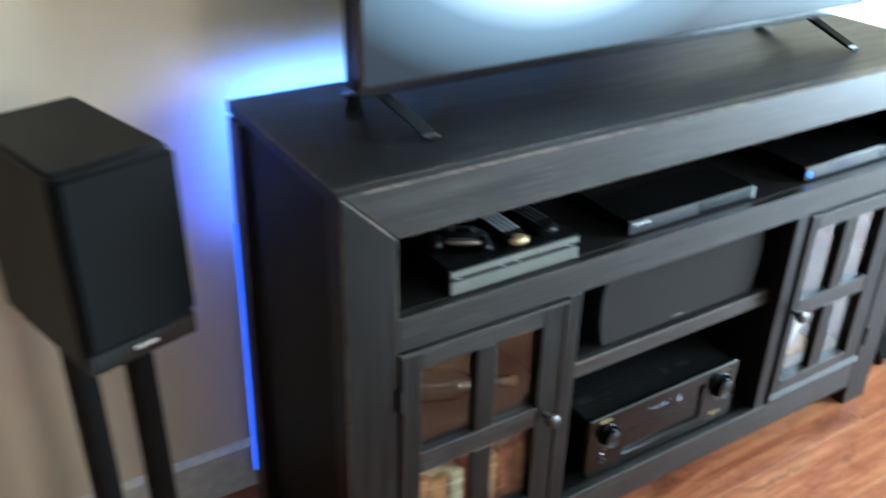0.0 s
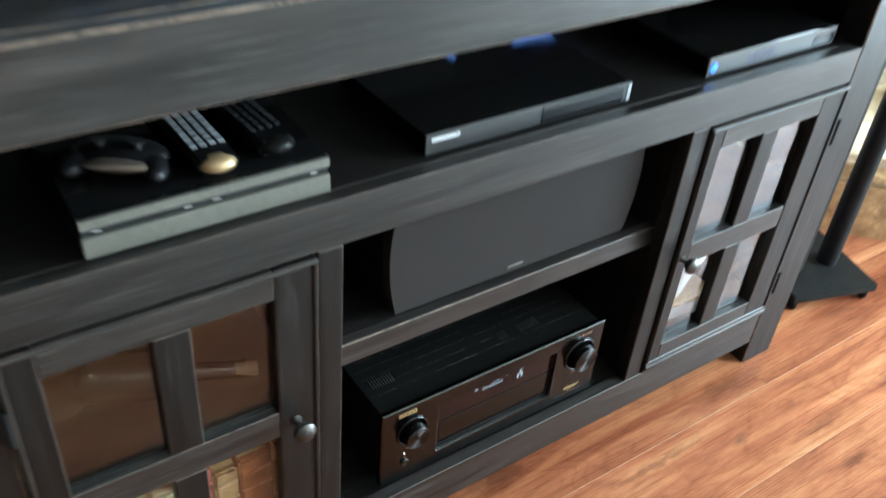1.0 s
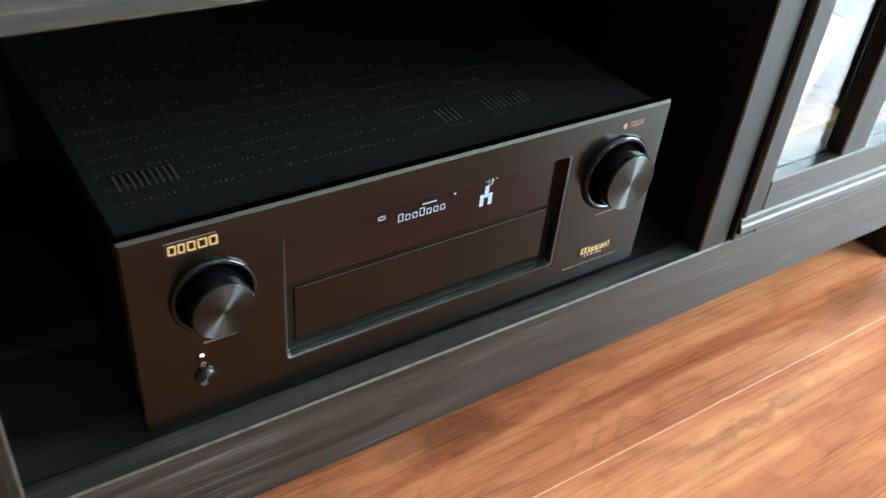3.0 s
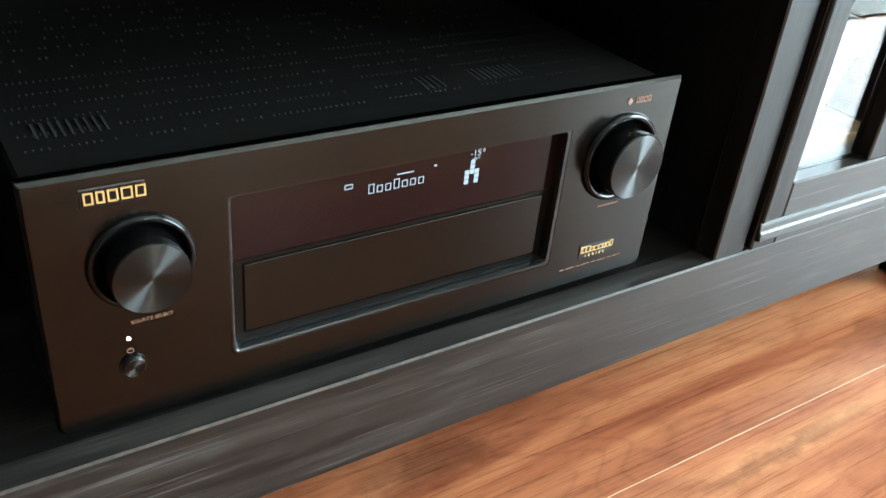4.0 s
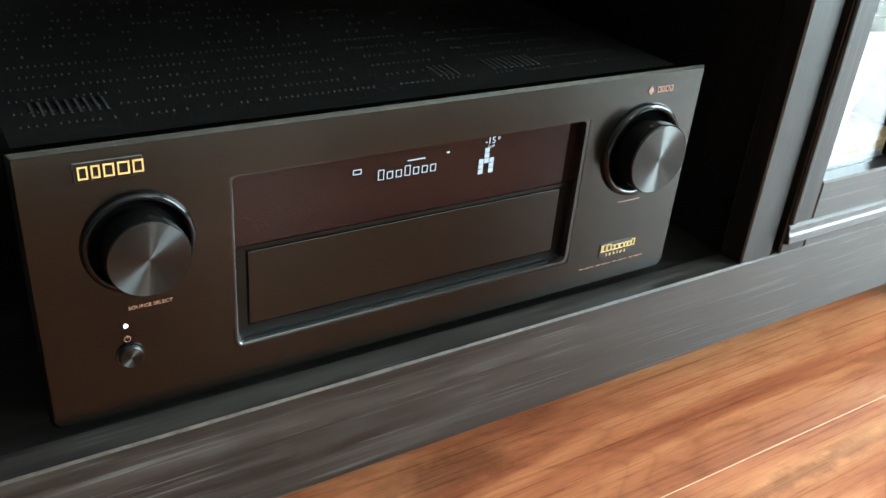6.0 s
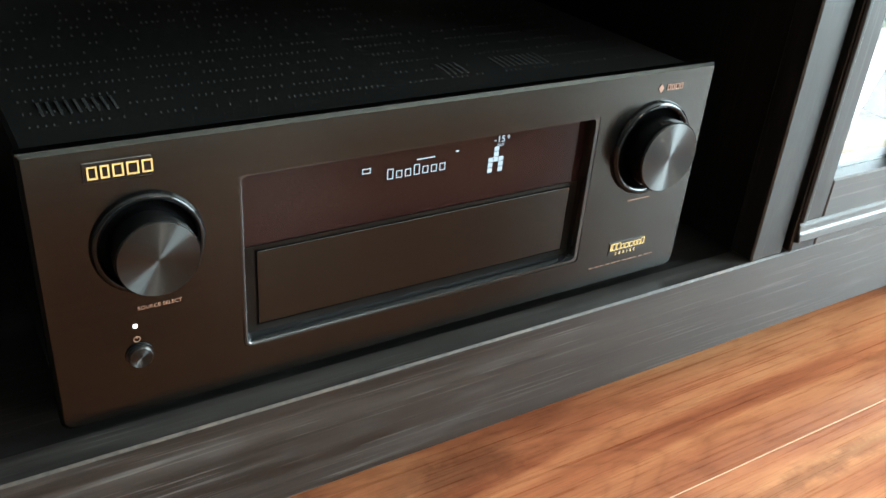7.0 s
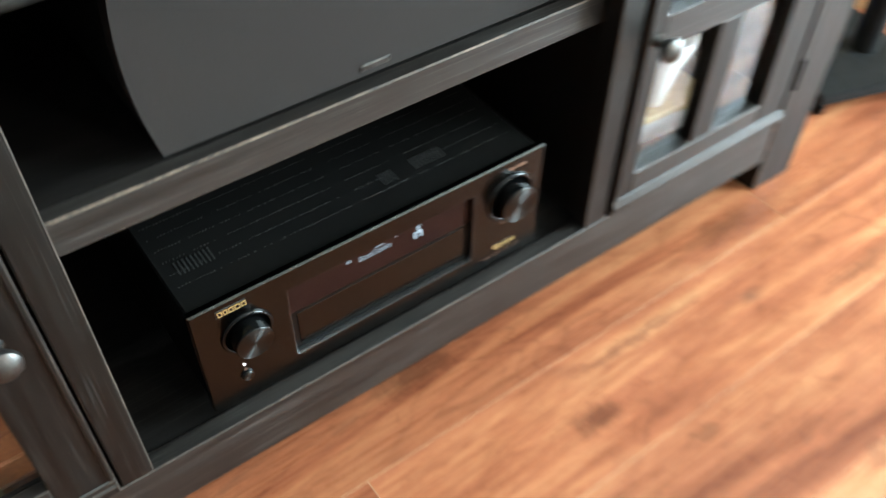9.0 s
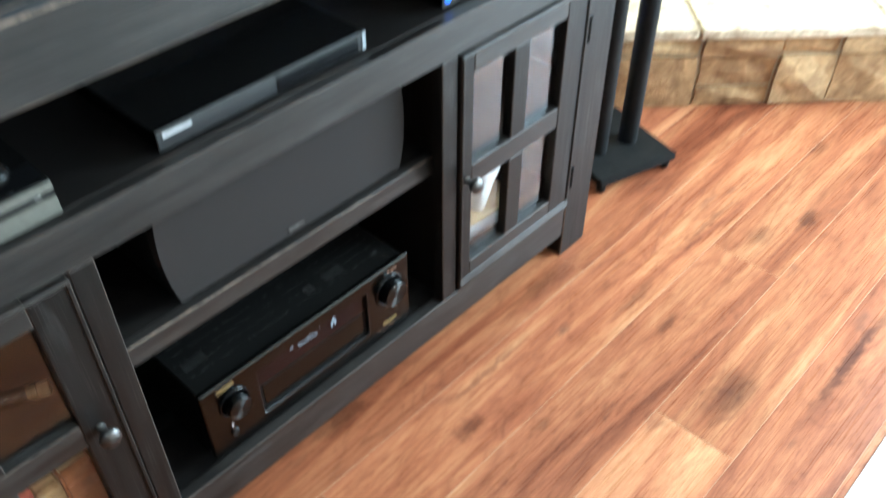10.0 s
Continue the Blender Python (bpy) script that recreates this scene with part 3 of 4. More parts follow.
# ---- receiver in the open bay ----
rec = thing("av_receiver", "black audio receiver with two large knobs and a lit display", "receiver", pose(0.2195, 0.0185, 0.1305))
FB, FT = 0.0015, 0.1655       # faceplate's bottom and top
part("chassis", box(-0.214, 0.214, 0.0108, 0.36, 0.0105, 0.1590, 0.002), (CHASSIS, CHASSIS), rec)


def faceplate():
    """The front: a slab with softened lower corners, open for display and flap."""
    bm = bmesh.new()
    c = 0.002
    loops = []
    for x0, x1, z0, z1, y, low in ((-0.217, 0.217, FB, FT, 0.008, 0.007), (-0.217, 0.217, FB, FT, c, 0.007), (-0.217 + c, 0.217 - c, FB + c, FT - c, 0.0, 0.006),
                                   (-0.117, 0.121, 0.0270, 0.1380, 0.0, 0.002), (-0.117, 0.121, 0.0270, 0.1380, 0.004, 0.002)):
        ring = []
        for cx, cz, sx, sz, r in ((x1, z1, -1, -1, 0.001), (x0, z1, 1, -1, 0.001), (x0, z0, 1, 1, low), (x1, z0, -1, 1, low)):
            start = {(-1, -1): 0, (1, -1): 90, (1, 1): 180, (-1, 1): 270}[(sx, sz)]
            ring += [(cx + sx * r + r * math.cos(radians(start + k * 22.5)), y, cz + sz * r + r * math.sin(radians(start + k * 22.5))) for k in range(5)]
        loops.append([bm.verts.new(p) for p in ring])
    for a, b in zip(loops, loops[1:]):
        for i in range(len(a)):
            bm.faces.new((a[i], a[(i + 1) % len(a)], b[(i + 1) % len(b)], b[i]))
    bmesh.ops.recalc_face_normals(bm, faces=bm.faces[:])
    return bm


def bezel():
    """The sunken rim round display and flap, with soft corners."""
    bm = bmesh.new()

    def loop(grow, y, r):
        x0, x1, z0, z1 = -0.110 - grow, 0.1125 + grow, 0.0352 - grow, 0.1315 + grow
        pts = []
        for cx, cz, start in ((x1 - r, z1 - r, 0), (x0 + r, z1 - r, 90), (x0 + r, z0 + r, 180), (x1 - r, z0 + r, 270)):
            pts += [(cx + r * math.cos(radians(start + k * 30)), y if start == 180 else max(y, 0.0003), cz + r * math.sin(radians(start + k * 30))) for k in range(4)]
        return [bm.verts.new(p) for p in pts]

    profile = ((0.0083, 0.0012), (0.0082, 0.0000), (0.0077, -0.0008), (0.0070, -0.0010), (0.0062, -0.0008), (0.0056, -0.0001), (0.0053, 0.0010), (0.0050, 0.0030), (0.0046, 0.0060), (0.0043, 0.0082), (0.0, 0.0088))
    rows = [loop(grow, y, 0.002 + grow * 0.25) for grow, y in profile]
    for a, b in zip(rows, rows[1:]):
        for i in range(len(a)):
            bm.faces.new((a[i], a[(i + 1) % len(a)], b[(i + 1) % len(b)], b[i]))
    bmesh.ops.recalc_face_normals(bm, faces=bm.faces[:])
    return bm


part("faceplate", faceplate(), FACE, rec, "brushed black aluminium front")
part("bezel", bezel(), POLISH, rec, "gloss black rim", True)
display = part("display", box(-0.1146, 0.1171, 0.0080, 0.0100, 0.0895, 0.1361), WINDOW_DARK, rec, "smoked reddish display window")
part("flap_surround", box(-0.1146, 0.1171, 0.0080, 0.0100, 0.0306, 0.0888), SURROUND, rec, "black panel round the flap, darkened for the reflection of the rim")
part("flap_gap", box(-0.1072, 0.1114, 0.0078, 0.0100, 0.0352, 0.0862), GAP_BLACK, rec, "black plate for the shade in the thin gap round the flap")
part("flap", box(-0.1062, 0.1104, 0.0074, 0.0099, 0.0362, 0.0852, 0.0002), (FACE, FACE), rec, "plain hinged flap below the display")
DY = 0.0074
part("display_words", rings_row(-0.0275, 0.1160, DY, (0.0038,) * 7, (0.0066, 0.0048, 0.0048, 0.0068, 0.0048, 0.0048, 0.0048), 0.0020, 0.0004), TEXT_GLOW, display, "lit pale blue characters")
part("display_words", box(-0.0085, 0.0035, DY, DY + 0.0003, 0.1255, 0.1262), TEXT_GLOW, display, "small lit line")
part("display_icon", rings_row(-0.0435, 0.1222, DY, (0.0052,), (0.0032,), 0, 0.0004), TEXT_GLOW, display, "small lit outline")
blocks = []
for bx, bz in ((0, 4), (0, 3), (-1, 2), (0, 2), (1, 2), (-1, 1), (1, 1), (-1, 0), (1, 0)):
    blocks.append(box(0.0475 + bx * 0.0038 - 0.0016, 0.0475 + bx * 0.0038 + 0.0016, DY, DY + 0.0003, 0.1080 + bz * 0.0036, 0.1080 + bz * 0.0036 + 0.0031))
part("display_icon", joined(*blocks), TEXT_GLOW, display, "lit blocks that show the speakers in use")
FLAT = pose(0, 0, 0, 90)
lettering("display_words", "-15", 0.0062, pose(0.0490, DY, 0.1302) @ FLAT, TEXT_GLOW, display)
lettering("display_words", "0", 0.0034, pose(0.0552, DY, 0.1312) @ FLAT, TEXT_GLOW, display)
lettering("display_words", "OUT", 0.0024, pose(0.0500, DY, 0.1262) @ FLAT, TEXT_GLOW, display)
part("display_words", box(0.0180, 0.0200, DY, DY + 0.0003, 0.1265, 0.1275), TEXT_GLOW, display)


def big_knob(x, z, size=1.0):
    """A deep turned knob that stands in a gloss ring."""
    at = pose(x, 0, z) @ FRONT @ Matrix.Diagonal((size, size, 1, 1))
    ring = [(0.0262 + 0.0026 * math.cos(radians(a)), -0.0004 + 0.0042 * math.sin(radians(a))) for a in range(180, -1, -15)]
    part("knob_ring", lathe(ring, 64, at), RING, rec, "gloss black ring", True)
    part("knob_well", lathe([(0.0, 0.0003), (0.0238, 0.0003)], 64, at), GAP_BLACK, rec, "flat black disc for the shade behind the knob")
    kn = part("knob", lathe([(0.0206, -0.001), (0.0209, 0.0172), (0.0207, 0.0182), (0.0201, 0.0188)], 64, at), RING, rec, "deep black knob", True)
    part("cap", lathe([(0.0201, 0.0188), (0.0, 0.0188)], 96, at), SPUN, kn, "spun metal face")
    return kn


big_knob(-0.1640, 0.1088, 0.97)
big_knob(0.1695, 0.1085, 1.16)
part("power_button", lathe([(0.0062, 0), (0.0062, 0.0030), (0.0056, 0.0038), (0, 0.0034)], 32, pose(-0.1742, 0, 0.0410) @ FRONT), SPUN, rec, "small round power button", False)
part("power_ring", lathe([(0.0062, 0.0), (0.0064, 0.0012), (0.0073, 0.0012), (0.0075, 0.0)], 32, pose(-0.1742, 0, 0.0410) @ FRONT), GLOSS, rec)
part("power_light", lathe([(0.0011, -0.0005), (0.0011, 0.0005), (0.0007, 0.0009), (0, 0.0010)], 16, pose(-0.1750, 0, 0.0600) @ FRONT), WHITE_LED, rec, "lit white light")
part("power_mark", joined(lathe([(0.0014, 0.0001), (0.0014, 0.0003), (0.0018, 0.0003), (0.0018, 0.0001)], 16, pose(-0.1748, 0, 0.0515) @ FRONT),
                          box(-0.1750, -0.1746, -0.0004, -0.0001, 0.0518, 0.0536)), COPPER, rec)
lettering("print", "SOURCE SELECT", 0.0031, pose(-0.1615, -0.0004, 0.0705) @ FLAT, COPPER, rec)
part("print", box(0.158, 0.178, -0.0004, -0.0001, 0.0685, 0.0692), COPPER, rec)
badge = part("badge", box(-0.1905, -0.1590, -0.0006, 0.001, 0.1468, 0.1575, 0.0004), (GLOSS, PEWTER), rec, "black badge with thin metal rim")
part("badge_letters", rings_row(-0.1885, 0.1487, -0.0011, (0.0046, 0.0040, 0.0050, 0.0056, 0.0050), (0.0068,) * 5, 0.0014, 0.0008), GOLD, badge, "gilt blocks")
part("print", joined(prism([(0.1665, 0.1522), (0.1690, 0.1554), (0.1715, 0.1522), (0.1690, 0.1490)], "y", -0.0005, -0.0001)), COPPER, rec, "copper diamond mark")
part("print", rings_row(0.1745, 0.1502, -0.0005, (0.0030, 0.0026, 0.0034, 0.0026), (0.0042,) * 4, 0.0008, 0.0007), COPPER, rec, "copper blocks")
plate = part("badge", box(0.1490, 0.1800, -0.0006, 0.001, 0.0245, 0.0357, 0.0003), (GLOSS, GLOSS), rec, "small black badge")
part("badge_letters", rings_row(0.1500, 0.0290, -0.0010, (0.0012, 0.0034, 0.0036, 0.0030, 0.0040, 0.0040, 0.0026, 0.0030, 0.0030), (0.0055, 0.0055, 0.0055, 0.004, 0.004, 0.004, 0.004, 0.004, 0.0055), 0.0005, 0.0004), GOLD, plate, "gilt blocks")
lettering("badge_letters", "S  E  R  I  E  S", 0.0034, pose(0.1645, -0.0008, 0.0257) @ FLAT, GOLD, plate)
part("print", joined(*(box(0.1330 + k * 0.0052, 0.1330 + k * 0.0052 + (0.0036, 0.0044, 0.0028)[k % 3], -0.0004, -0.0001, 0.0175, 0.0181) for k in range(12))), COPPER, rec)
for fx in (-0.17, 0.17):
    for fy in (0.04, 0.31):
        part("foot", lathe([(0.020, 0), (0.022, 0.002), (0.022, 0.0200), (0, 0.0212)], 24, pose(fx, fy, 0)), SATIN, rec, "round rubber foot", True)
# Bright metal specks and slivers stand for glints at the vent holes.
VENT_GLINT = plain("vent_glints", (0.15, 0.15, 0.145), 0.3, 0.9)
vents = []
glint = random.Random(3)
for row in range(13):
    y = 0.046 + row * 0.0185
    for k in range(110):
        x = -0.204 + k * 0.0037
        if x < 0.204 and abs(x + 0.002) > 0.008 and abs(x - 0.068) > 0.006 and glint.random() < (0.80 if row < 6 else 0.35):
            vents.append((x + glint.uniform(-0.0003, 0.0003), y, glint.uniform(0.00020, 0.00042) if row < 6 else glint.uniform(0.0003, 0.0007)))
bm = bmesh.new()
for x, y, r in vents:
    corner = [bm.verts.new((x + dx, y + dy, 0.1591 + dz)) for dx, dy, dz in ((-r, -r * 2, 0), (r, -r * 2, 0), (r, r * 2, 0.0007), (-r, r * 2, 0.0007))]
    bm.faces.new(corner)
tagged(part("perforation", bm, VENT_GLINT, rec, "rows of bright specks, glints painted for tiny ventilation holes"), kind="stuff")
for gx, gy, count in ((-0.196, 0.060, 9), (0.038, 0.052, 4), (0.080, 0.054, 9)):
    for k in range(count):
        part("vent_slot", prism([(gy, 0.1590), (gy + 0.018, 0.1590), (gy + 0.018, 0.1600), (gy, 0.1592)], "x", gx + k * 0.0045, gx + k * 0.0045 + 0.0013), VENT_GLINT, rec)

ROUND = ("knob", "cap", "power")
for ob in rec.children_recursive:
    if ob.type == "MESH" and not ob.name.startswith("foot"):
        low, high = min(v.co.z for v in ob.data.vertices), max(v.co.z for v in ob.data.vertices)
        mid, wide = (low + high) / 2, 1.0 if ob.name.startswith(ROUND) else 0.945
        left = sum(v.co.x for v in ob.data.vertices) / len(ob.data.vertices)
        for v in ob.data.vertices:
            v.co.z = 0.0114 + 0.945 * mid + (v.co.z - mid) * wide
            v.co.x = v.co.x - left * 0.01 if wide == 1.0 else v.co.x * 0.99

# ---- centre loudspeaker ----
csp = thing("centre_speaker", "long black loudspeaker with cloth grille on the bay shelf", "speaker", pose(0.241, 0.044, 0.4548))


def barrel(width, bulge, z0, z1, y0, y1, bevel=0.0):
    pts = []
    for k in range(11):
        a = k / 10 * 2 - 1
        pts.append((width / 2 + bulge * (1 - a * a), z0 + (z1 - z0) * k / 10))
    pts += [(-x, z) for x, z in reversed(pts)]
    return prism(pts, "y", y0, y1)


part("cabinet", barrel(0.412, 0.012, 0.004, 0.192, 0.020, 0.290), VINYL, csp)
grille = part("grille", barrel(0.416, 0.013, 0.006, 0.194, 0.0, 0.018), CLOTH, csp, "black cloth grille")
part("badge", box(-0.022, 0.008, -0.0022, 0.0, 0.0125, 0.0190, 0.001), (PEWTER, PEWTER), grille, "small pewter badge")
for fx in (-0.17, 0.17):
    for fy in (0.04, 0.26):
        part("foot", lathe([(0.010, 0), (0.011, 0.0045), (0, 0.0045)], 16, pose(fx, fy, 0)), SATIN, csp)

# ---- game console and what lies on it ----
con = thing("game_console", "slim pale grey game console with black band and top", "game console", pose(-0.2095, 0.017, 0.7045))
part("body", prism([(0.006, 0.0015), (0.250, 0.0015), (0.256, 0.0460), (0.010, 0.0460)], "x", -0.1295, 0.1295, 0.0012), (SATIN, SATIN), con, "black plastic body", True)
part("lower_front", prism([(0.0, 0.0020), (0.0055, 0.0020), (0.0065, 0.0240), (0.0010, 0.0240)], "x", -0.130, 0.130, 0.0008), (CONSOLE_WHITE, CONSOLE_WHITE), con, "pale grey lower front")
part("band", prism([(0.0050, 0.0245), (0.0062, 0.0245), (0.0066, 0.0330), (0.0054, 0.0330)], "x", -0.1285, 0.1285), GLOSS, con, "gloss black recessed band")
part("upper_front", prism([(0.0012, 0.0335), (0.0070, 0.0335), (0.0095, 0.0440), (0.0022, 0.0430)], "x", -0.130, 0.130, 0.0008), (CONSOLE_WHITE, CONSOLE_WHITE), con, "pale grey upper front")
part("lid", prism([(0.0030, 0.0445), (0.256, 0.0462), (0.256, 0.0470), (0.0040, 0.0458)], "x", -0.1300, 0.1300), LACQUER, con, "black top")
for x in (-0.118, -0.030, 0.0, 0.108):
    part("indicator", box(x, x + 0.008, 0.0044, 0.0054, 0.0275, 0.0290), CHROME, con, "small bright mark")
pad = thing("game_controller", "grey and black game controller lying on the console", "controller", pose(-0.277, 0.090, 0.7515, 0, 0, -33) @ Matrix.Scale(0.66, 4))


def pebble(x, y, z, a, b, c, turn=0):
    """A flattened ball, for moulded shapes."""
    bm = bmesh.new()
    bmesh.ops.create_uvsphere(bm, u_segments=24, v_segments=14, radius=1.0)
    bm.transform(pose(x, y, z, 0, 0, turn) @ Matrix.Diagonal((a, b, c, 1)))
    return bm


part("body", joined(pebble(0, 0.012, 0.019, 0.072, 0.040, 0.019), pebble(-0.058, -0.018, 0.0150, 0.019, 0.036, 0.0150, -14), pebble(0.058, -0.018, 0.0150, 0.019, 0.036, 0.0150, 14)),
     PAD_SHELL, pad, "dark moulded body with two grips", True)
part("front_bar", pebble(0.004, -0.030, 0.022, 0.052, 0.013, 0.011), PAD_BAR, pad, "rounded silver bar", True)
for x in (-0.028, 0.028):
    part("thumb_stick", lathe([(0.006, 0), (0.006, 0.008), (0.010, 0.011), (0.010, 0.014), (0, 0.013)], 20, pose(x, 0.004, 0.033)), GREY_PLASTIC, pad, "", True)


def remote(label, m, width, length, shell, keys, tip):
    """A handset with rows of keys."""
    r = thing("remote_control", label, "remote", m, "remotes on the console")
    case = part("case", box(-width / 2, width / 2, -length / 2, length / 2, 0, 0.018, 0.005, 3), (shell, shell), r, "", True)
    part("tip", pebble(0, -length / 2 + 0.007, 0.0100, width * 0.46, 0.014, 0.0092), tip, r, "rounded end", True)
    for i in range(4):
        for j in range(9):
            x, y = (i - 1.5) * width * 0.23, -length / 2 + 0.034 + j * (length - 0.05) / 9
            part("key", box(x - width * 0.09, x + width * 0.09, y - 0.0045, y + 0.0045, 0.018, 0.0205, 0.001), (keys, keys), case)
    return r


remote("black remote control with pale grey keys and gold end", pose(-0.196, 0.119, 0.7515, 0, 0, 1), 0.043, 0.17, SATIN, KEY_GREY, GOLD_TIP)
remote("slim black remote control with dark keys on console", pose(-0.132, 0.121, 0.7515, 0, 0, 4), 0.042, 0.16, SATIN, DARK_KEYS, CHASSIS)

# ---- disc player and cable box on the upper shelf ----
dvd = thing("disc_player", "low black disc player with a glossy front, on the shelf", "disc player", pose(0.219, 0.032, 0.7045))
part("body", box(-0.166, 0.166, 0.003, 0.21, 0.003, 0.0285, 0.0012), (LACQUER, LACQUER), dvd)
front = part("front_panel", box(-0.166, 0.166, 0.0, 0.003, 0.002, 0.029, 0.0006), (GREY_PLASTIC, GREY_PLASTIC), dvd, "dark grey front")
part("window", box(0.010, 0.150, -0.0008, 0.0, 0.004, 0.027), GLOSS, front, "gloss black window")
part("end_cap", box(0.158, 0.164, -0.001, 0.0, 0.003, 0.028), KEY_GREY, front)
part("badge_letters", rings_row(-0.158, 0.0195, -0.0008, (0.0045,) * 7, (0.0048,) * 7, 0.0014, 0.0010), WHITE_PRINT, front, "small white blocks")
for fx in (-0.14, 0.14):
    for fy in (0.03, 0.18):
        part("foot", lathe([(0.008, 0), (0.008, 0.0032), (0, 0.0032)], 12, pose(fx, fy, 0)), SATIN, dvd)
cbl = thing("cable_box", "black cable box with a bright blue power light, on the shelf", "cable box", pose(0.688, 0.032, 0.7045))
part("body", box(-0.150, 0.150, 0.002, 0.22, 0.003, 0.0325, 0.002), (LACQUER, LACQUER), cbl)
front = part("front_panel", box(-0.150, 0.150, 0.0, 0.002, 0.003, 0.0325, 0.0008), (GREY_PLASTIC, GREY_PLASTIC), cbl, "dark grey front")
part("power_light", lathe([(0.0070, 0), (0.0070, 0.0015), (0, 0.002)], 20, pose(-0.138, 0.0, 0.0165) @ FRONT), BLUE_LED, front, "lit blue light")
part("clock", rings_row(-0.060, 0.0100, -0.0006, (0.010,) * 4, (0.0150,) * 4, 0.006, 0.0016), DIM_BLUE, front, "dim violet display")
part("window", box(0.095, 0.146, -0.0006, 0.0, 0.0085, 0.0240), GLOSS, front, "gloss black window")
for fx in (-0.13, 0.13):
    for fy in (0.03, 0.19):
        part("foot", lathe([(0.008, 0), (0.008, 0.0032), (0, 0.0032)], 12, pose(fx, fy, 0)), SATIN, cbl)

# ---- television ----
tv = thing("television", "large black flat television with lit pale blue screen", "television", pose(0.222, 0.2, 0.9352))
part("casing", box(-0.624, 0.624, 0.004, 0.055, 0.060, 0.775, 0.004), (SATIN, SATIN), tv)
for x0, x1, z0, z1 in ((-0.626, 0.626, 0.058, 0.074), (-0.626, 0.626, 0.767, 0.777), (-0.626, -0.616, 0.0745, 0.7665), (0.616, 0.626, 0.0745, 0.7665)):
    part("bezel", box(x0, x1, -0.002, 0.010, z0, z1, 0.001), (GLOSS, GLOSS), tv, "narrow gloss black rim")
scr = part("screen", box(-0.308, 0.308, -0.001, 0.001, -0.347, 0.345), SCREEN, tv, "lit screen")
for v in scr.data.vertices:
    v.co.x *= 2.0
scr.location = (0, 0.002, 0.421)
for x in (-0.582, 0.466):
    for y, dx in ((-0.098, 0.047), (0.135, 0.02)):
        leg = prism([(0.0, 0.066), (0.0, 0.052), (y, 0.0), (y * 1.04, 0.0), (y * 1.02, 0.010)], "x", x - 0.013, x + 0.013, 0.002)
        for v in leg.verts:
            v.co.x += dx * (1 - v.co.z / 0.06)
            v.co.y += 0.020
        part("foot", leg, (SATIN, GLOSS), tv, "splayed black foot")

# ---- light strip behind the stand ----
strip = thing("light_strip", "blue glowing light strip stuck along the back of the stand", "light strip", pose(0, DEPTH + 0.001, 0))
part("run", box(L + 0.03, R - 0.03, 0.0, 0.003, 0.893, 0.905), STRIP_TOP, strip)
part("run", box(L + 0.012, L + 0.022, 0.0, 0.003, 0.66, 0.905), STRIP, strip)
part("run", box(R - 0.022, R - 0.012, 0.0, 0.003, 0.14, 0.905), STRIP, strip)
# Sliver past the post's edge; weak emission paints the strip's thin blue line.
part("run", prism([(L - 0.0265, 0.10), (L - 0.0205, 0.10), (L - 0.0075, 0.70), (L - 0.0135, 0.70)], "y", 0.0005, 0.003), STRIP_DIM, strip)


# ---- loudspeakers on stands ----
def speaker_stand(m):
    s = thing("speaker_stand", "black metal speaker stand with two round pillars", "speaker stand", m, "speaker stands")
    part("base_plate", box(-0.115, 0.115, -0.105, 0.135, 0.026, 0.048, 0.003, 2), (MATTE, MATTE), s)
    part("top_plate", box(-0.075, 0.075, -0.09, 0.11, 0.684, 0.694, 0.002), (MATTE, MATTE), s)
    for x in (-0.047, 0.047):
        part("pillar", lathe([(0, 0.048), (0.0235, 0.048), (0.0235, 0.684), (0, 0.684)], 28, pose(x, 0.0, 0)), MATTE, s, "", True)
    for x in (-0.098, 0.098):
        for y in (-0.088, 0.118):
            part("foot", lathe([(0, 0), (0.006, 0), (0.011, 0.006), (0.011, 0.018), (0.006, 0.020), (0.006, 0.026), (0, 0.026)], 16, pose(x, y, 0)), SATIN, s, "", True)
    return s


left_stand = speaker_stand(pose(-0.834, 0.243, 0, 0, 0, 15))
copy_thing(left_stand, pose(1.245, 0.122, 0, 0, 0, -17))
spk = thing("bookshelf_speaker", "black bookshelf loudspeaker with cloth grille on a metal stand", "speaker", pose(-0.834, 0.258, 0.6943, 0, 0, 15))
part("cabinet", box(-0.086, 0.086, -0.135, 0.132, 0.0, 0.307, 0.008, 3), (VINYL, VINYL), spk, "", True)
part("grille", box(-0.085, 0.085, -0.153, -0.1355, 0.040, 0.305, 0.008, 3), (CLOTH_DARK, CLOTH_DARK), spk, "black cloth grille", True)
part("baffle", box(-0.084, 0.084, -0.146, -0.1355, 0.002, 0.039, 0.003, 2), (GLOSS, GLOSS), spk, "gloss black strip below the grille", True)
part("badge", box(-0.018, 0.018, -0.148, -0.146, 0.018, 0.025, 0.0006), (CHROME, CHROME), spk, "small chrome badge")


# ---- behind the glazed doors ----
def book(x, width, height, depth, colour):
    cover = mottled("leather", tuple(c * 0.55 for c in colour), colour, 26.0, 0.5, 0.5, 0.001)
    b = thing("book", "old leather-bound book with raised bands behind glass", "book", pose(x, 0.05, 0.1307), "books behind glass")
    part("cover", box(0, width, 0.0, depth, 0, height, 0.004, 2), (cover, cover), b, "", True)
    part("pages", box(0.003, width - 0.003, 0.010, depth + 0.0, 0.003, height + 0.0006), CREAM_BOX, b, "cream paper block")
    for z in (0.18, 0.38, 0.62, 0.82):
        part("spine_band", box(0.001, width - 0.001, -0.0025, 0.003, height * z, height * z + 0.006, 0.002), (cover, cover), b)


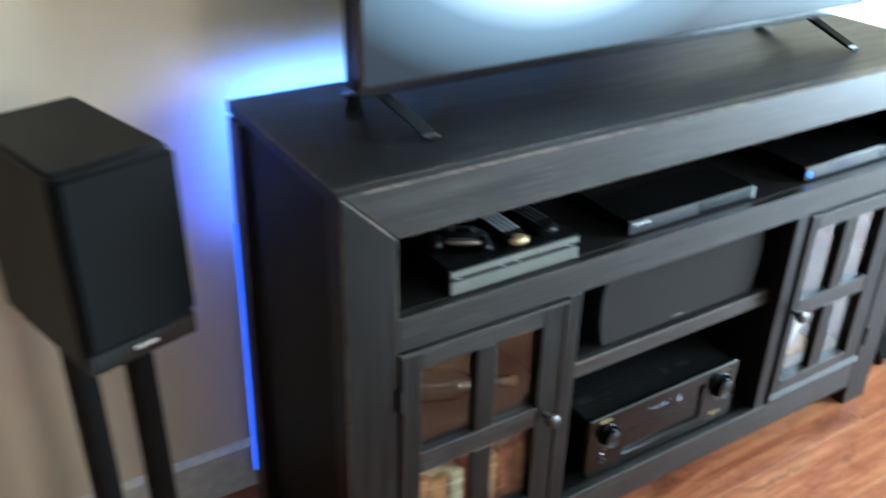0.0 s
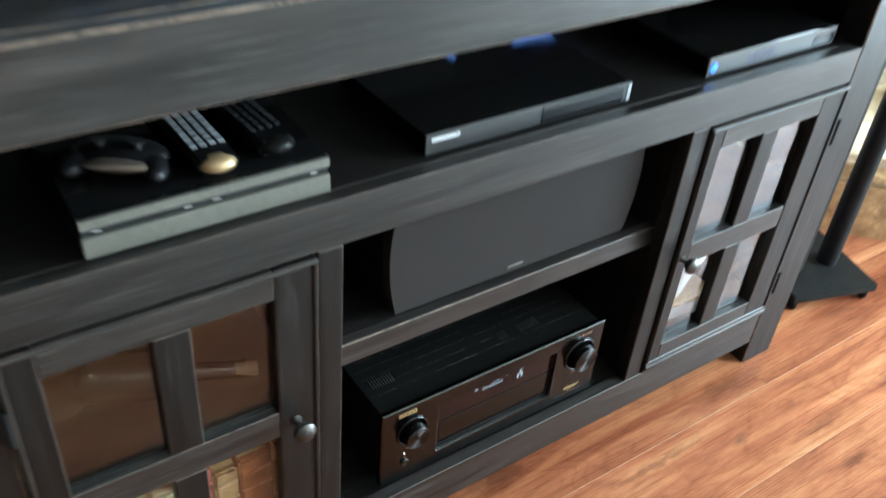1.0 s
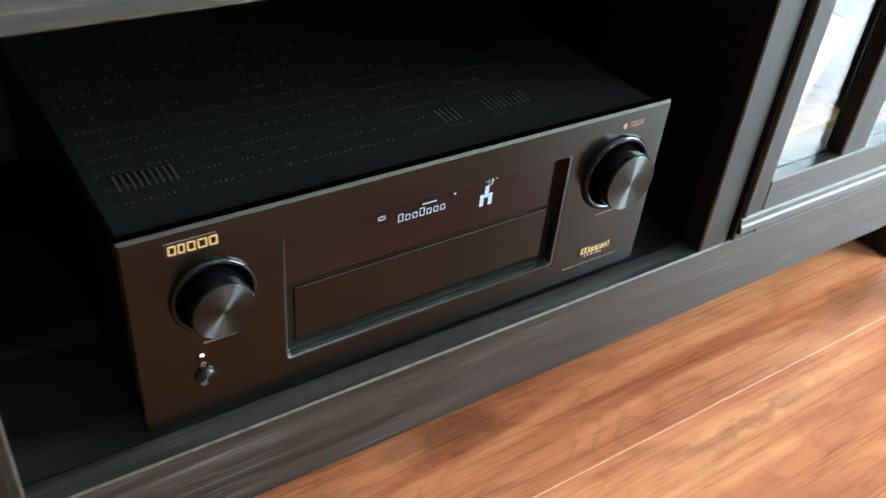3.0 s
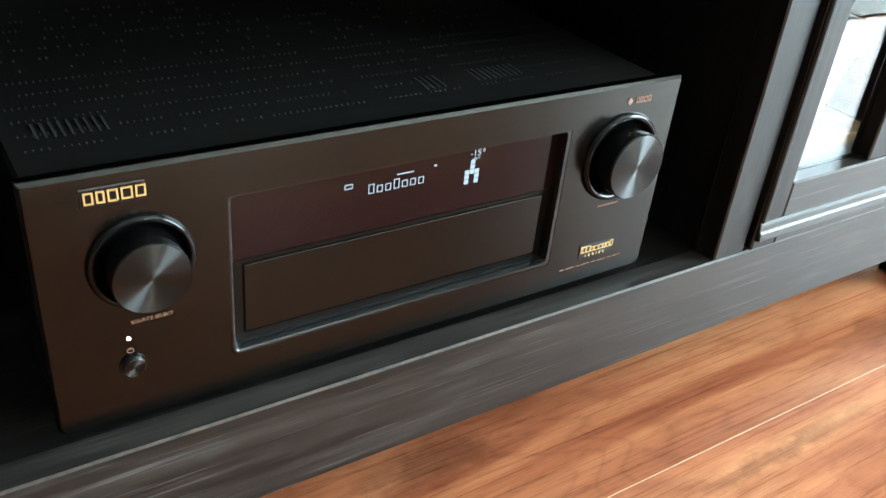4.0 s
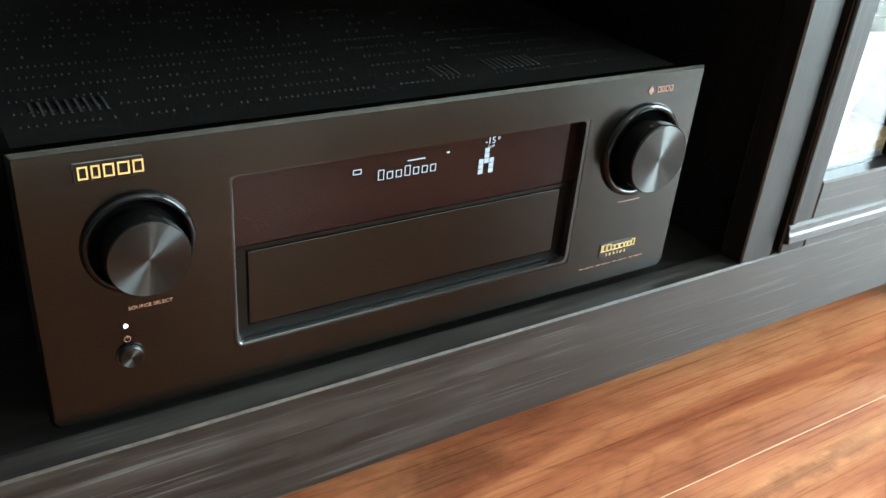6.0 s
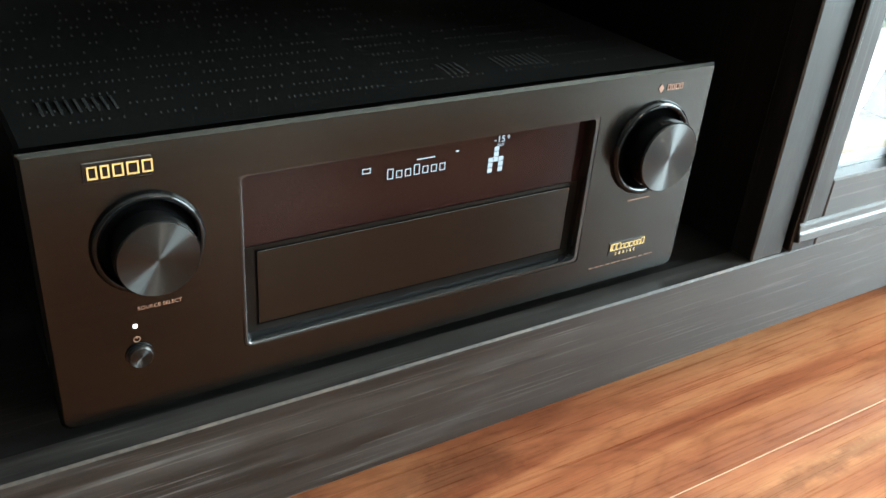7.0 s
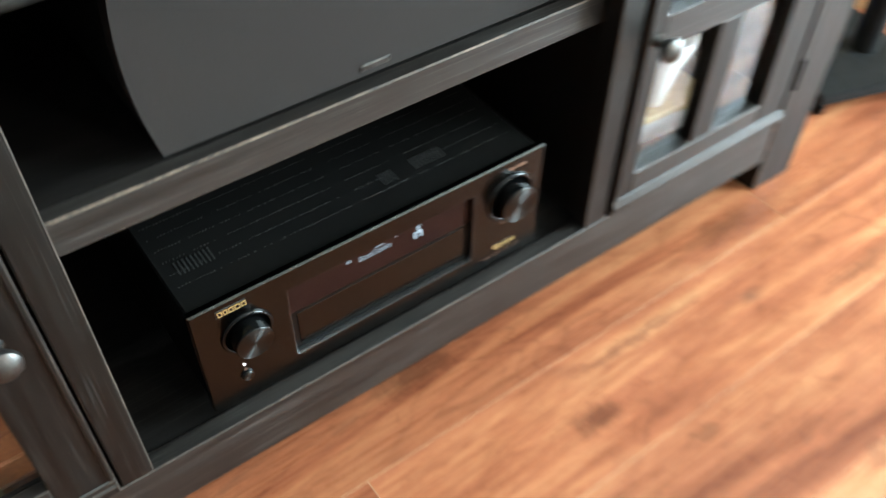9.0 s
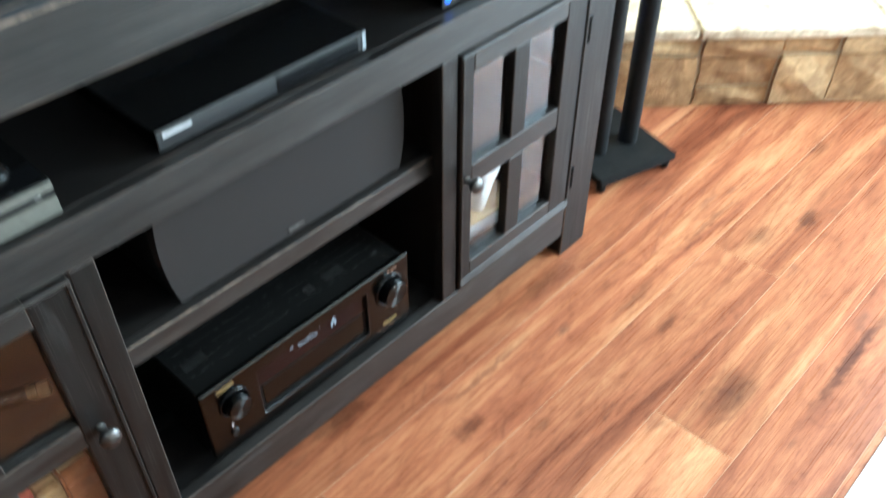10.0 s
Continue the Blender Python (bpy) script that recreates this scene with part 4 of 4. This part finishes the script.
bx = -0.438
for w, h, c in ((0.036, 0.205, (0.42, 0.30, 0.12)), (0.044, 0.215, (0.40, 0.17, 0.05)), (0.040, 0.200, (0.45, 0.23, 0.08)), (0.034, 0.195, (0.42, 0.34, 0.18)), (0.042, 0.222, (0.34, 0.06, 0.035)),
                (0.034, 0.198, (0.40, 0.26, 0.11)), (0.046, 0.205, (0.42, 0.15, 0.05)), (0.044, 0.210, (0.50, 0.22, 0.07))):
    book(bx, w, h * 0.80, 0.16, c)
    bx += w + 0.0015
bot = thing("bottle", "clear glass bottle with a cork lying on the shelf behind glass", "bottle", pose(-0.352, 0.150, 0.4405, 0, 90, -24))
part("glass", lathe([(0, 0.002), (0.026, 0.0), (0.031, 0.006), (0.032, 0.085), (0.026, 0.105), (0.012, 0.130), (0.0105, 0.190), (0.013, 0.192), (0.013, 0.198), (0.009, 0.198),
                     (0.008, 0.130), (0.022, 0.104), (0.028, 0.084), (0.028, 0.008), (0, 0.006)], 32), BOTTLE_GLASS, bot, "clear glass", True)
part("cork", lathe([(0, 0.185), (0.0075, 0.185), (0.0095, 0.212), (0, 0.212)], 18), CORK, bot, "brown cork", True)
jar = thing("decanter", "squat pale glass decanter on the shelf behind glass", "decanter", pose(-0.385, 0.17, 0.4085))
part("glass", lathe([(0, 0), (0.045, 0.0), (0.052, 0.010), (0.052, 0.070), (0.030, 0.092), (0.016, 0.100), (0.018, 0.118), (0.015, 0.118), (0.012, 0.098), (0.047, 0.068), (0.047, 0.008), (0, 0.006)], 32), BOTTLE_GLASS, jar, "", True)
YELLOW_CARD = plain("yellow_paper", (0.50, 0.36, 0.05), 0.6)
bxo = thing("keepsake_box", "low pale card box with a tan wooden lid behind glass", "box", pose(0.805, 0.075, 0.1307, 0, 0, -5))
part("carton", box(-0.215, 0.0, 0.0, 0.075, 0, 0.0340, 0.001), (CERAMIC, CERAMIC), bxo, "pale card sides")
part("lid", box(-0.218, 0.002, -0.002, 0.077, 0.0342, 0.0460, 0.0012), (CREAM_BOX, CREAM_BOX), bxo, "tan wooden lid")
part("tab", box(-0.019, -0.002, -0.0008, 0.0, 0.004, 0.0310), YELLOW_CARD, bxo, "yellow paper tab")
vase = thing("vase", "white ceramic vase with flared rim on the tan box", "vase", pose(0.722, 0.110, 0.1768) @ Matrix.Scale(0.92, 4))
part("body", lathe([(0, 0), (0.017, 0), (0.019, 0.004), (0.024, 0.030), (0.034, 0.075), (0.043, 0.103), (0.046, 0.114), (0.045, 0.119), (0.042, 0.119), (0.040, 0.108), (0.030, 0.072), (0, 0.02)], 32), CERAMIC, vase, "", True)

# ---- rug ----
bm = bmesh.new()
bmesh.ops.create_grid(bm, x_segments=90, y_segments=60, size=0.5)
for v in bm.verts:
    edge = min(0.5 - abs(v.co.x), 0.5 - abs(v.co.y))
    v.co.z = 0.004 + min(1.0, edge * 40) * 0.008 + noise.noise(v.co * 60) * 0.002
    v.co.x, v.co.y = 0.9 + v.co.x * 2.6, -1.572 + v.co.y * 1.7
tagged(part("rug", bm, RUG, None, smooth=True), "off-white short pile rug on the plank floor", "rug")

# ---- hearth ----
HEARTH = 0.235
hm = pose(1.530, 0.177, 0, 0, 0, -45)
UL, UR = -0.505, 2.0
hearth = thing("stone_hearth", "low raised hearth of split tan stone with pale flagstone top", "hearth", hm)
core = part("core", prism([(UL + 0.03, 0.005), (UR - 0.03, 0.005), ((UL + UR) / 2, 1.25)], "z", 0, HEARTH - 0.03), MORTAR, hearth)
structure("chimney_breast", prism([(1.90, 0.521), (2.999, -0.578), (2.999, 0.521)], "z", 0, WH), MORTAR, "plain tan stone chimney breast across the corner", "wall")
rnd = random.Random(7)


def stone_block(x0, x1, z0, z1):
    g = 0.004
    bm = box(x0 + g, x1 - g, -rnd.uniform(0.000, 0.014), 0.06, z0 + g, z1 - g)
    bmesh.ops.subdivide_edges(bm, edges=bm.edges[:], cuts=1, use_grid_fill=True)
    w, h = x1 - x0, z1 - z0
    for v in bm.verts:
        n = noise.noise_vector(v.co * 17 + Vector((3, 7, 1)))
        v.co.x += n.x * min(0.010, w * 0.12)
        v.co.z = max(0.001, v.co.z + n.z * min(0.008, h * 0.10))
        if v.co.y < 0.03:
            v.co.y += n.y * 0.008 - (0.006 if abs(v.co.x - (x0 + x1) / 2) < w * 0.3 and abs(v.co.z - (z0 + z1) / 2) < h * 0.3 else 0)
    part("stone", bm, STONE, hearth)


u = UL
while u < UR - 0.05:
    w = min(rnd.uniform(0.13, 0.27), UR - u)
    z = 0.0
    top = HEARTH - 0.032
    cuts = rnd.choice(([0.45], [0.30, 0.72], [0.62], [0.28], [0.75]))
    for c in [*cuts, 1.0]:
        z2 = top * c
        if z2 - z > 0.085 or rnd.random() < 0.35 or w < 0.16:
            stone_block(u, u + w, z, z2)
        else:
            k = u + w * rnd.uniform(0.38, 0.62)
            stone_block(u, k, z, z2)
            stone_block(k, u + w, z, z2)
        z = z2
    u += w
u = UL
while u < UR - 0.1:
    w = min(rnd.uniform(0.45, 0.80), UR - u)
    v0 = -0.018
    for v1 in (rnd.uniform(0.16, 0.26), 0.46):
        lim = min(u - UL, UR - u - w)
        bm = prism([(u + 0.004, v0 + rnd.uniform(0, 0.006)), (u + w - 0.004, v0 + rnd.uniform(0, 0.006)), (u + w - 0.006, v1 - 0.004), (u + 0.005, v1 - 0.006)], "z", HEARTH - 0.032, HEARTH + rnd.uniform(-0.002, 0.003), 0.004)
        if lim + 0.02 > v1 or v0 < 0:
            part("flagstone", bm, FLAG, hearth)
        else:
            bm.free()
        v0 = v1
    u += w

# ---- plank floor ----
floor = structure("floor", box(WX0 - 0.12, WX1 + 0.12, WY0 - 0.12, WY1 + 0.12, -0.05, -0.004), GROOVE, "red-brown streaked wood laminate plank floor", "floor")
PW, PL = 0.160, 1.22
plank_mesh = None
row = 0
y = -0.067 + PW * 4
while y > WY0:
    PL = 1.22
    x = WX0 - rnd.uniform(0, PL)
    if row == 5:
        x = 1.144 - PL * 6
    if row == 6:
        x = 0.666 - PL * 5
    if row in (3, 4):
        PL, x = (1.50, 0.127 - 1.50 * 4) if row == 4 else (1.62, 0.875 - 1.62 * 4)
    while x < WX1:
        a, b, c, d = max(x, WX0), min(x + PL, WX1), max(y - PW, WY0), min(y, WY1)
        if b - a > 0.02 and d - c > 0.01:
            whole = PL < 1.4 and b - a > PL - 1e-4 and d - c > PW - 1e-4
            if whole and plank_mesh:
                ob = new("plank", plank_mesh)
                ob.parent = floor
            else:
                ob = part("plank", box(0, b - a, 0, d - c, -0.0035, 0.0, 0.0005), (PLANK_RED if row in (3, 4) else PLANK, SEAM), floor)
                if whole:
                    plank_mesh = ob.data
            ob.location = (a, c, 0)
        x += PL
    y -= PW
    row += 1
